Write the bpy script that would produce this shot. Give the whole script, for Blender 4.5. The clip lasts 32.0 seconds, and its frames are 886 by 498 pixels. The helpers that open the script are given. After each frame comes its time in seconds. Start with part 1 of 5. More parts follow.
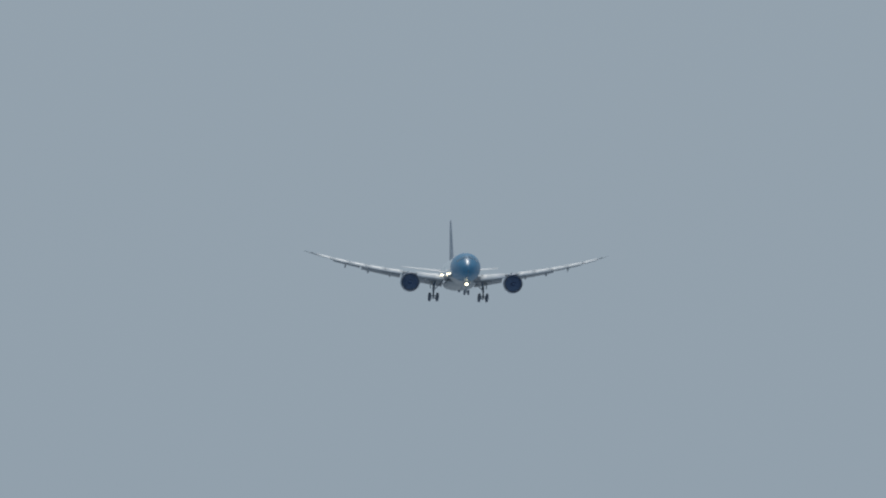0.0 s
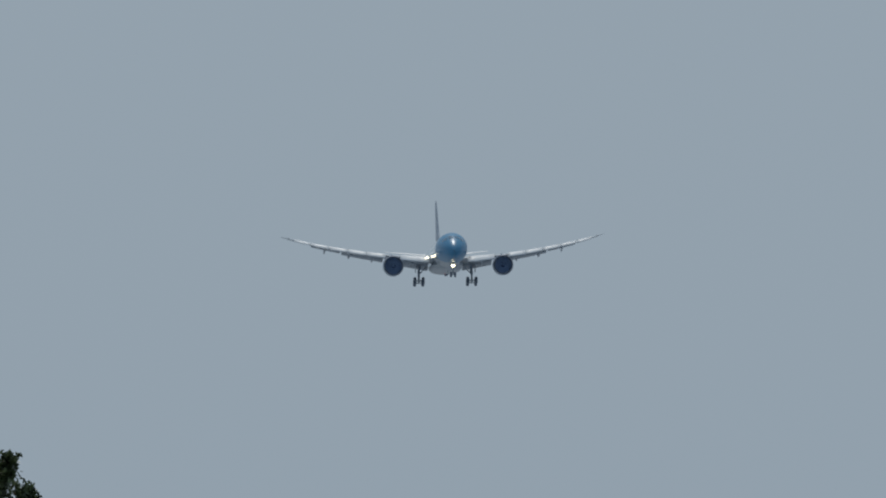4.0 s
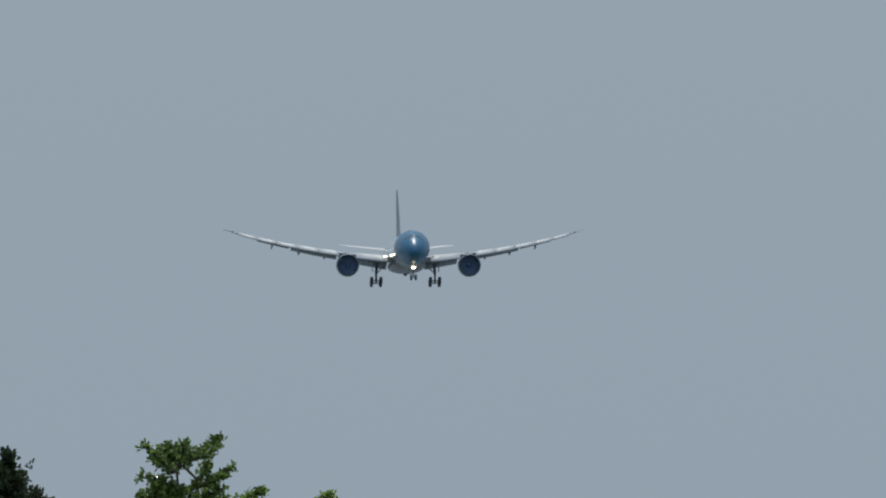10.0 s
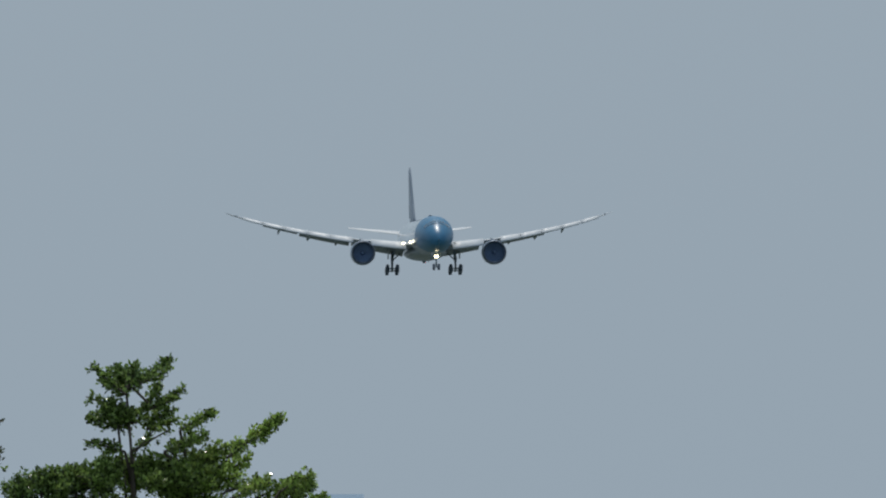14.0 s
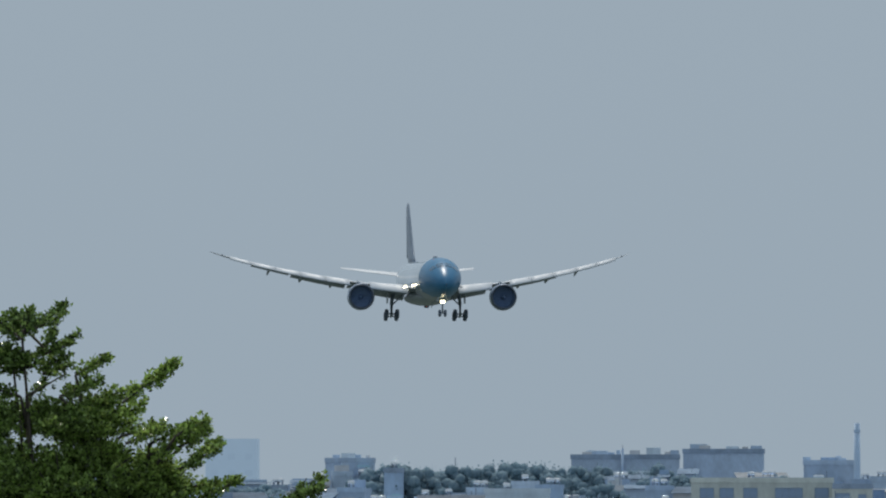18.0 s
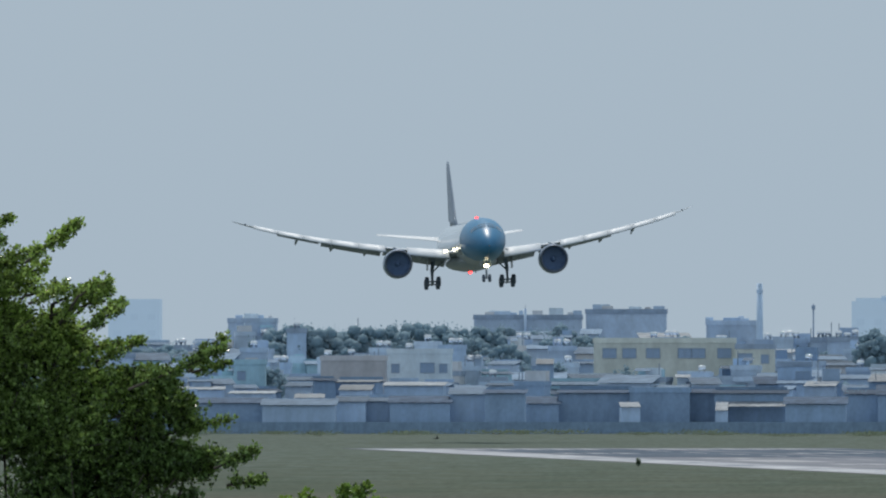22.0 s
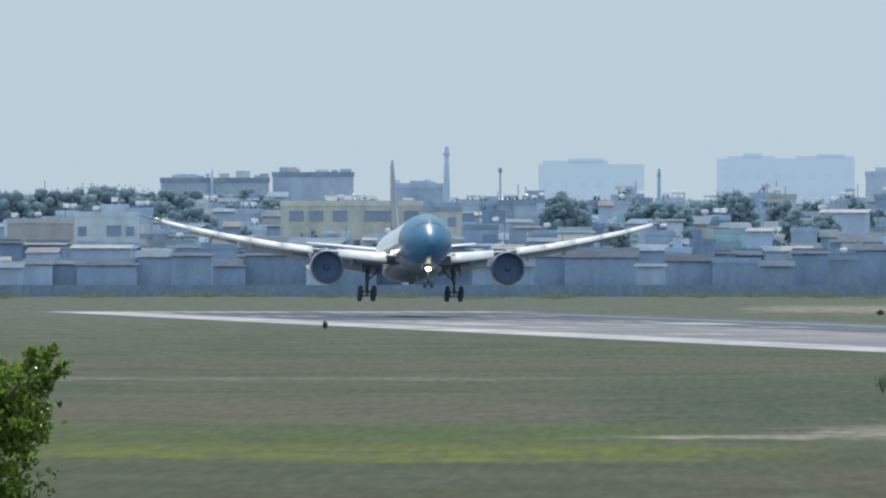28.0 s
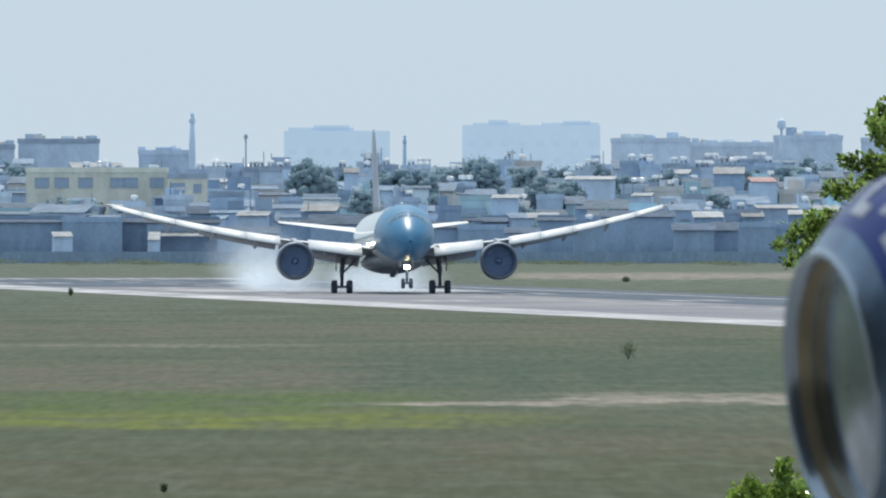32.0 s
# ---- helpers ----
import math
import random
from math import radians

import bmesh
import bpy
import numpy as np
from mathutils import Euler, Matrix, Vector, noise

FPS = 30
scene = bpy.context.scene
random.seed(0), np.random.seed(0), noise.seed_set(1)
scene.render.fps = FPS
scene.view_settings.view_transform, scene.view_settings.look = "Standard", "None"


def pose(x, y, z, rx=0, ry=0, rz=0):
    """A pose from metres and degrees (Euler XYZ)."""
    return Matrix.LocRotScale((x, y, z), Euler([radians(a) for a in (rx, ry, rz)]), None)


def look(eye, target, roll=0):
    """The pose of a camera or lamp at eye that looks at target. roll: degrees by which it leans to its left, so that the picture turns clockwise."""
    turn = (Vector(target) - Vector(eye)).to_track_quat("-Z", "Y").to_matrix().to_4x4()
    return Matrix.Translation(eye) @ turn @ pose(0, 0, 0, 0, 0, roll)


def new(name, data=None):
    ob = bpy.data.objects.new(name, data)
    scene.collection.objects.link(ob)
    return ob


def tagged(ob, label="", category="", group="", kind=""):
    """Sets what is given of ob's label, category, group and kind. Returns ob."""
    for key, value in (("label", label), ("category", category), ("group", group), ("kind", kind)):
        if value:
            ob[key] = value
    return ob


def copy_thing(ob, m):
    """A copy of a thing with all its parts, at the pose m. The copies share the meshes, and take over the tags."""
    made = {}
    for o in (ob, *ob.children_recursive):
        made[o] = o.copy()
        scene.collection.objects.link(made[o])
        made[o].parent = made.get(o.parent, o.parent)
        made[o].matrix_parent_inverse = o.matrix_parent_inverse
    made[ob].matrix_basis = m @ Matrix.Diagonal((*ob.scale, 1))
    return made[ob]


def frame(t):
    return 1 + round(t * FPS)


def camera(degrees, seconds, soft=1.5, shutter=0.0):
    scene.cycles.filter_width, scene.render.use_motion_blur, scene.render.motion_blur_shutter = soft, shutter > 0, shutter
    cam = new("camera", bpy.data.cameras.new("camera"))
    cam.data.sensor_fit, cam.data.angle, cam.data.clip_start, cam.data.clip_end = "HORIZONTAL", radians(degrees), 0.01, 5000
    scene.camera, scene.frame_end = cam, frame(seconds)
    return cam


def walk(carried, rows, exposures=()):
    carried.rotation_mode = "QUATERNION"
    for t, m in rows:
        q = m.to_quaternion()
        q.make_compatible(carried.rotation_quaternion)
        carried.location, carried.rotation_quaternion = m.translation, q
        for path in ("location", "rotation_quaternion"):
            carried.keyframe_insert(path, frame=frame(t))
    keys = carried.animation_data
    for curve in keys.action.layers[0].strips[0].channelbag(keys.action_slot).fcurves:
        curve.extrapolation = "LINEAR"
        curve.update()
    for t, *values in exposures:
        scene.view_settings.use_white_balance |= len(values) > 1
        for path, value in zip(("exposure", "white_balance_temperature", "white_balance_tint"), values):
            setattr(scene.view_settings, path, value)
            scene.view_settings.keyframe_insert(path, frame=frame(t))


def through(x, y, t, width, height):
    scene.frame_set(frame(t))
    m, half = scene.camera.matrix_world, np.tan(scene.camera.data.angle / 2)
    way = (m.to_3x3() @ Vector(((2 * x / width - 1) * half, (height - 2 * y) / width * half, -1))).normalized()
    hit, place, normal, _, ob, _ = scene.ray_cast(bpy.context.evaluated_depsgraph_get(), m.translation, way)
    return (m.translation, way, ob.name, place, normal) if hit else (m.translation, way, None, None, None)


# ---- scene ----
def aim(yaw, pitch):
    """The camera's pose on the terrace for a turn to the left and a tilt upwards, in degrees."""
    return pose(0, 0, EYE, 90 + pitch, 0, yaw)


EYE = 9.0
cam = camera(2.3016, 32.0, soft=2.1)
cam.data.dof.use_dof, cam.data.dof.focus_distance, cam.data.dof.aperture_fstop = True, 2500.0, 600.0
AIM = (
    (0.0, 2.6963, 1.4311), (0.5, 2.63, 1.3804), (1, 2.5442, 1.3588), (1.5, 2.5122, 1.3189),
    (2, 2.5473, 1.3283), (2.5, 2.6046, 1.2362), (3, 2.6256, 1.2168), (3.5, 2.5756, 1.2568),
    (5.5, 2.4531, 1.2261), (6, 2.4441, 1.2219), (6.5, 2.409, 1.1994), (7, 2.3467, 1.1792),
    (7.5, 2.2694, 1.2419), (8, 2.2536, 1.212), (8.5, 2.1963, 1.1094), (9, 2.1334, 1.0352),
    (9.5, 2.1041, 1.0307), (10, 2.1289, 1.033), (10.5, 2.1356, 0.9971), (11, 2.1267, 1.0374),
    (11.5, 2.1468, 1.0757), (12, 2.1199, 1.0307), (12.5, 2.057, 0.9881), (13, 2.0637, 0.9206),
    (13.5, 2.0389, 0.8757), (14, 1.9985, 0.8307), (14.5, 1.9602, 0.8059), (16.5, 1.7398, 0.7283),
    (17, 1.6892, 0.6946), (17.5, 1.6813, 0.6138), (18, 1.7274, 0.6868), (18.5, 1.6937, 0.7081),
    (19, 1.6016, 0.6587), (19.5, 1.5847, 0.5507), (20, 1.6769, 0.5374), (20.5, 1.6453, 0.4519),
    (21, 1.4364, 0.3709), (21.5, 1.3061, 0.3709), (22, 1.4746, 0.3238), (22.5, 1.3127, 0.3665),
    (23, 1.1913, 0.3777), (23.5, 1.1015, 0.389), (24, 1.0651, 0.2985), (24.5, 0.9146, 0.2739),
    (26.5, 0.9103, 0.1374), (27, 0.7911, 0.0992), (27.5, 0.7383, 0.0373), (28, 0.6609, -0.0324),
    (28.5, 0.6158, -0.0694), (29, 0.517, -0.0672), (29.5, 0.4069, -0.038), (30, 0.4237, -0.0021),
    (30.5, 0.3101, -0.0076), (31, 0.164, -0.0245), (31.5, 0.0719, -0.1031), (32, 0, -0.1189),
)
FLIGHT = (
    (0, -201.32, 4338.26, 107.36, -1.08, 0.94, 6.22), (0.5, -198.41, 4304.87, 105.37, -1.19, -0.48, 6.15),
    (1, -195.62, 4271.45, 103.32, -1.61, 0, 6.1), (1.5, -192.82, 4238.02, 101.27, -2.04, 0.46, 6.05),
    (2, -189.97, 4204.62, 99.29, -2.13, 0, 6), (2.5, -187.12, 4171.25, 97.39, -1.81, -0.45, 5.94),
    (3, -184.25, 4137.87, 95.47, -1.54, -1.38, 5.87), (3.5, -181.44, 4104.46, 93.47, -1.71, -0.93, 5.78),
    (5.5, -170.15, 3970.84, 85.5, -2.3, -0.46, 5.41), (6, -167.3, 3937.45, 83.53, -2.3, -0.9, 5.33),
    (6.5, -164.51, 3904.06, 81.61, -2.08, -0.43, 5.29), (7, -161.25, 3870.68, 80.1, -1.8, -0.43, 5.26),
    (7.5, -158, 3837.3, 78.58, -1.59, -0.42, 5.21), (8, -154.75, 3803.91, 77.02, -1.52, -0.44, 5.15),
    (8.5, -151.03, 3770.51, 74.23, -1.51, -0.41, 5.08), (9, -148.4, 3737.12, 72.4, -1.42, 0, 5.05),
    (9.5, -145.63, 3703.73, 70.68, -1.2, 0, 5.07), (10, -142.69, 3670.34, 69.13, -1, 0, 5.15),
    (10.5, -139.39, 3636.94, 67.21, -0.97, 0.42, 5.28), (11, -137.73, 3603.53, 66.13, -1.05, 1.61, 5.5),
    (11.5, -135.72, 3570.12, 64.52, -1.08, 2.78, 5.72), (12, -133.35, 3536.72, 63.08, -1.02, 3.15, 5.92),
    (12.5, -130.14, 3503.33, 60.99, -0.89, 1.93, 6.06), (13, -127.42, 3469.96, 59.06, -0.74, -0.79, 6.16),
    (13.5, -124.19, 3436.57, 56.96, -0.57, -0.75, 6.23), (14, -121.71, 3403.18, 54.57, -0.41, -0.37, 6.32),
    (14.5, -118.38, 3369.78, 52.18, -0.41, 0, 6.4), (16.5, -106.62, 3236.06, 41.69, -1.71, 0.12, 6.74),
    (17, -103.22, 3202.7, 39.84, -1.23, -0.24, 6.88), (17.5, -100.31, 3169.33, 37.92, -0.65, 0.12, 7),
    (18, -97.03, 3135.95, 36.59, -0.33, 0.12, 7.03), (18.5, -93.78, 3102.56, 34.41, -0.32, -0.39, 6.97),
    (19, -90.49, 3069.16, 31.94, -0.48, -0.9, 6.87), (19.5, -87.36, 3035.75, 30.13, -0.67, -0.21, 6.75),
    (20, -84.02, 3002.35, 28, -0.76, -0.04, 6.63), (20.5, -80.73, 2968.95, 26.08, -0.71, 0.29, 6.53),
    (21, -77.29, 2935.55, 24, -0.74, 0.62, 6.44), (21.5, -73.71, 2902.15, 22.11, -0.91, -0.36, 6.35),
    (22, -70.32, 2868.76, 20.33, -1.06, -1.94, 6.24), (22.5, -66.94, 2835.37, 18.67, -1, -2.85, 6.13),
    (23, -63.8, 2801.99, 17.03, -0.62, -1.76, 6.05), (23.5, -61.08, 2768.62, 15.42, -0.14, -0.79, 6.03),
    (24, -57.85, 2735.22, 13.69, 0.11, -0.31, 6.06), (24.5, -54.76, 2701.82, 12.14, 0.06, 0.13, 6.05),
    (26.5, -41.87, 2568.15, 5.01, -2.14, 1.29, 5.2), (27, -38.43, 2534.74, 3.59, -2.47, 0.58, 5.01),
    (27.5, -35.38, 2501.33, 2.56, -2.74, 0.42, 5.01), (28, -32.12, 2467.92, 1.99, -2.88, 0.43, 5.09),
    (28.5, -28.65, 2434.54, 1.68, -2.54, 0.41, 5.13), (29, -25.4, 2401.17, 1.59, -2.14, 0.81, 5.12),
    (29.5, -22, 2367.79, 1.16, -1.78, 0.54, 5.03), (30, -18.46, 2334.4, 0.76, -1.79, 0.02, 4.83),
    (30.5, -15.14, 2301.01, 0.3, -1.82, 0.01, 4.54), (31, -11.75, 2267.62, 0, -1.43, 0, 4.21),
    (31.5, -8.41, 2234.23, 0, -1.31, 0, 3.92), (32, -5.2, 2200.84, 0, -1.3, 0, 3.66),
)
walk(cam, [(t, aim(a, b)) for t, a, b in AIM],
     exposures=[(0, -0.63, 6500, 10), (3, -0.63, 6500, 10), (9, -0.62, 6500, 10), (13, -0.58, 6500, 10), (17, -0.48, 6500, 10), (19, -0.45, 6500, 10), (21, -0.29, 6500, 10),
                (23, -0.1, 6500, 10), (25, 0.04, 6550, 10), (27, 0.18, 6650, 10), (28, 0.18, 6650, 10), (29, 0.36, 6700, 10), (30, 0.36, 6700, 10), (32, 0.34, 6750, 10)])

# ---- world and sun ----
SUN_HEIGHT, SUN_SIDE = radians(66), radians(-8)
world = bpy.data.worlds.new("hazy_sky")
scene.world = world
world.use_nodes = True
wn, wl = world.node_tree.nodes, world.node_tree.links
sky = wn.new("ShaderNodeTexSky")
sky.sky_type, sky.sun_disc = "NISHITA", False
sky.sun_elevation, sky.sun_rotation = SUN_HEIGHT, SUN_SIDE
sky.air_density, sky.dust_density, sky.ozone_density = 1.0, 4.0, 1.0
bright = wn["Background"]
bright.inputs["Strength"].default_value = 0.05
wl.new(sky.outputs["Color"], bright.inputs["Color"])
mist = wn.new("ShaderNodeBackground")
mist.inputs["Color"].default_value = (0.535, 0.665, 0.785, 1)
mist.inputs["Strength"].default_value = 1.0
blend = wn.new("ShaderNodeMixShader")
blend.inputs["Fac"].default_value = 0.8
wl.new(bright.outputs[0], blend.inputs[1])
wl.new(mist.outputs[0], blend.inputs[2])
wl.new(blend.outputs[0], wn["World Output"].inputs["Surface"])

sun = new("sun", bpy.data.lights.new("sun", "SUN"))
sun.data.energy, sun.data.angle, sun.data.color = 2.7, radians(1.2), (1.0, 0.95, 0.87)
sun_way = Vector((math.sin(SUN_SIDE) * math.cos(SUN_HEIGHT), math.cos(SUN_SIDE) * math.cos(SUN_HEIGHT), math.sin(SUN_HEIGHT)))
sun.matrix_basis = look(sun_way * 50, (0, 0, 0))


# ---- materials ----
def mat(name, colour, rough=0.6, metal=0.0, vary=0.15, scale=3.0, fine=40.0, bump=0.0, coat=0.0, stretch=(1, 1, 1), second=None, emit=0.0, island=0.0, each=0.0, grain=None, spec=0.5):
    """A surface with variation at two sizes, in metres of its own object space."""
    m = bpy.data.materials.new(name)
    m.use_nodes = True
    n, l = m.node_tree.nodes, m.node_tree.links
    b = n["Principled BSDF"]
    b.inputs["Roughness"].default_value, b.inputs["Metallic"].default_value = rough, metal
    b.inputs["Specular IOR Level"].default_value = spec
    b.inputs["Coat Weight"].default_value, b.inputs["Coat Roughness"].default_value = coat, 0.08
    co, mp = n.new("ShaderNodeTexCoord"), n.new("ShaderNodeMapping")
    mp.inputs["Scale"].default_value = stretch
    l.new(co.outputs["Object"], mp.inputs["Vector"])
    big, small = n.new("ShaderNodeTexNoise"), n.new("ShaderNodeTexNoise")
    big.inputs["Scale"].default_value, big.inputs["Detail"].default_value = scale, 5
    small.inputs["Scale"].default_value, small.inputs["Detail"].default_value = fine, 6
    mp2 = n.new("ShaderNodeMapping")
    mp2.inputs["Scale"].default_value = grain or stretch
    l.new(co.outputs["Object"], mp2.inputs["Vector"])
    l.new(mp.outputs[0], big.inputs["Vector"]), l.new(mp2.outputs[0], small.inputs["Vector"])
    ramp = n.new("ShaderNodeValToRGB")
    c2 = second or tuple(c * (1 - 1.6 * vary) for c in colour)
    ramp.color_ramp.elements[0].position, ramp.color_ramp.elements[1].position = 0.32, 0.68
    ramp.color_ramp.elements[0].color, ramp.color_ramp.elements[1].color = (*c2, 1), (*colour, 1)
    l.new(big.outputs[0], ramp.inputs[0])
    tint = n.new("ShaderNodeHueSaturation")
    l.new(ramp.outputs[0], tint.inputs["Color"])
    val = n.new("ShaderNodeMapRange")
    val.inputs["To Min"].default_value, val.inputs["To Max"].default_value = 1 - vary, 1 + vary
    l.new(small.outputs[0], val.inputs["Value"])
    out = val.outputs[0]
    if island or each:
        src = n.new("ShaderNodeNewGeometry").outputs["Random Per Island"] if island else n.new("ShaderNodeObjectInfo").outputs["Random"]
        r = n.new("ShaderNodeMapRange")
        r.inputs["To Min"].default_value, r.inputs["To Max"].default_value = 1 - (island or each), 1 + (island or each)
        l.new(src, r.inputs["Value"])
        mul = n.new("ShaderNodeMath")
        mul.operation = "MULTIPLY"
        l.new(out, mul.inputs[0]), l.new(r.outputs[0], mul.inputs[1])
        out = mul.outputs[0]
    l.new(out, tint.inputs["Value"])
    l.new(tint.outputs[0], b.inputs["Base Color"])
    if bump:
        bp = n.new("ShaderNodeBump")
        bp.inputs["Strength"].default_value, bp.inputs["Distance"].default_value = 0.6, bump
        l.new(small.outputs[0], bp.inputs["Height"])
        l.new(bp.outputs[0], b.inputs["Normal"])
    if emit:
        b.inputs["Emission Color"].default_value, b.inputs["Emission Strength"].default_value = (*colour, 1), emit
    return m


def leaf_mat(name, light, dark, shine=0.35, through=0.35, island=0.65):
    m = mat(name, light, rough=shine, vary=0.12, scale=0.9, fine=6, second=dark, island=island)
    n, l = m.node_tree.nodes, m.node_tree.links
    b = n["Principled BSDF"]
    tr, mx = n.new("ShaderNodeBsdfTranslucent"), n.new("ShaderNodeMixShader")
    l.new(b.inputs["Base Color"].links[0].from_socket, tr.inputs["Color"])
    mx.inputs["Fac"].default_value = through
    l.new(b.outputs[0], mx.inputs[1]), l.new(tr.outputs[0], mx.inputs[2])
    l.new(mx.outputs[0], n["Material Output"].inputs["Surface"])
    return m


BLUE = mat("turquoise_blue_paint", (0.048, 0.205, 0.375), rough=0.40, spec=0.4, vary=0.05, scale=0.4, fine=3, coat=0.18)
BLUE.node_tree.nodes["Principled BSDF"].inputs["Coat Roughness"].default_value = 0.24
# Blue made paler: the sky's glare along the flank is in the colour.
BARREL = mat("glare_paled_blue_paint", (0.40, 0.49, 0.55), rough=0.3, spec=0.7, vary=0.05, scale=0.4, fine=3, coat=1.0)
NACELLE = mat("slate_nacelle_paint", (0.27, 0.36, 0.48), rough=0.35, vary=0.06, scale=0.3, fine=2, coat=0.4)
# Darker grey puts the shade under wings and flaps into the colour.
UNDER_SHADE = mat("underside_shade_paint", (0.29, 0.34, 0.40), rough=0.5, vary=0.08, scale=0.3, fine=2)
WHITE = mat("pale_grey_belly_paint", (0.36, 0.41, 0.46), rough=0.45, vary=0.05, scale=0.3, fine=2, coat=0.15)
WING = mat("light_grey_wing_paint", (0.74, 0.77, 0.80), rough=0.5, vary=0.05, scale=0.3, fine=2)
LIP = mat("polished_inlet_lip", (0.15, 0.18, 0.23), rough=0.5, metal=0.7, vary=0.04)
# Intake, gear steel and tyres are lifted to blue-grey with painted haze.
INTAKE = mat("hazy_dark_intake", (0.21, 0.30, 0.47), rough=1.0, spec=0.0, vary=0.1)
STEEL = mat("landing_gear_steel", (0.24, 0.30, 0.38), rough=0.45, metal=0.4, vary=0.12)
RUBBER = mat("hazy_tyre_rubber", (0.135, 0.175, 0.240), rough=0.8, vary=0.2)
GLASS = mat("cockpit_glass", (0.028, 0.105, 0.185), rough=0.2, vary=0.02, coat=0.5)
LAMP = mat("landing_lamp_lens", (1.0, 0.88, 0.56), rough=0.2, vary=0.0, emit=11)
FIN = mat("slate_blue_fin_paint", (0.20, 0.26, 0.34), rough=0.55, vary=0.08, scale=0.4, fine=3, coat=0.3)
RED = mat("red_beacon_lens", (1.0, 0.05, 0.05), rough=0.2, vary=0.0, emit=6)
DULL = mat("unlit_lens", (0.4, 0.42, 0.42), rough=0.2, vary=0.02)
EXHAUST = mat("exhaust_metal", (0.25, 0.24, 0.23), rough=0.4, metal=0.8)


# ---- mesh helpers ----
def part(name, bm, material, parent=None, label="", smooth=True):
    me = bpy.data.meshes.new(name)
    bm.to_mesh(me)
    bm.free()
    for p in me.polygons:
        p.use_smooth = smooth
    me.materials.append(material)
    ob = new(name, me)
    ob.parent = parent
    if label:
        tagged(ob, label)
    return ob


def empty(name, m=None):
    ob = new(name)
    ob.empty_display_size = 0.2
    if m:
        ob.matrix_basis = m
    return ob


def site(e, h, d):
    """A place d metres out from the terrace, e to the right and h above eye level in 39030ths of that distance."""
    return Vector((e * d / 39030, d, EYE + h * d / 39030))


def rings(bm, loops, close=True, caps=True):
    """A skin over loops of points."""
    vs = [[bm.verts.new(p) for p in loop] for loop in loops]
    n = len(vs[0])
    for a, b in zip(vs, vs[1:]):
        for i in range(n if close else n - 1):
            j = (i + 1) % n
            bm.faces.new((a[i], a[j], b[j], b[i]))
    if caps:
        bm.faces.new(vs[0][::-1]), bm.faces.new(vs[-1])
    bmesh.ops.recalc_face_normals(bm, faces=bm.faces[:])
    return bm


def tube(points, radii, sides=10, bm=None):
    """A round bar along points."""
    bm = bm or bmesh.new()
    pts = [Vector(p) for p in points]
    loops = []
    for i, p in enumerate(pts):
        way = (pts[min(i + 1, len(pts) - 1)] - pts[max(i - 1, 0)]).normalized()
        q = way.to_track_quat("Z", "Y")
        loops.append([p + q @ Vector((radii[i] * math.cos(a), radii[i] * math.sin(a), 0)) for a in [2 * math.pi * k / sides for k in range(sides)]])
    return rings(bm, loops)


def box(w, d, h, at=(0, 0, 0), bevel=0.0, bm=None):
    """A block standing on at, its base's middle."""
    bm = bm or bmesh.new()
    x, y, z = at
    vs = [bm.verts.new((x + sx * w / 2, y + sy * d / 2, z + sz * h)) for sz in (0, 1) for sy in (-1, 1) for sx in (-1, 1)]
    fs = [bm.faces.new([vs[i] for i in q]) for q in ((0, 2, 3, 1), (4, 5, 7, 6), (0, 1, 5, 4), (2, 6, 7, 3), (0, 4, 6, 2), (1, 3, 7, 5))]
    if bevel:
        bmesh.ops.bevel(bm, geom=list({e for f in fs for e in f.edges}), offset=bevel, segments=1, affect="EDGES")
    return bm


# ---- ground and runway ----
GRASS = mat("dry_airfield_grass", (0.094, 0.105, 0.078), rough=0.95, vary=0.38, scale=0.03, fine=0.16, stretch=(3, 1, 1), grain=(11, 0.3, 1), second=(0.064, 0.084, 0.061), spec=0.05)


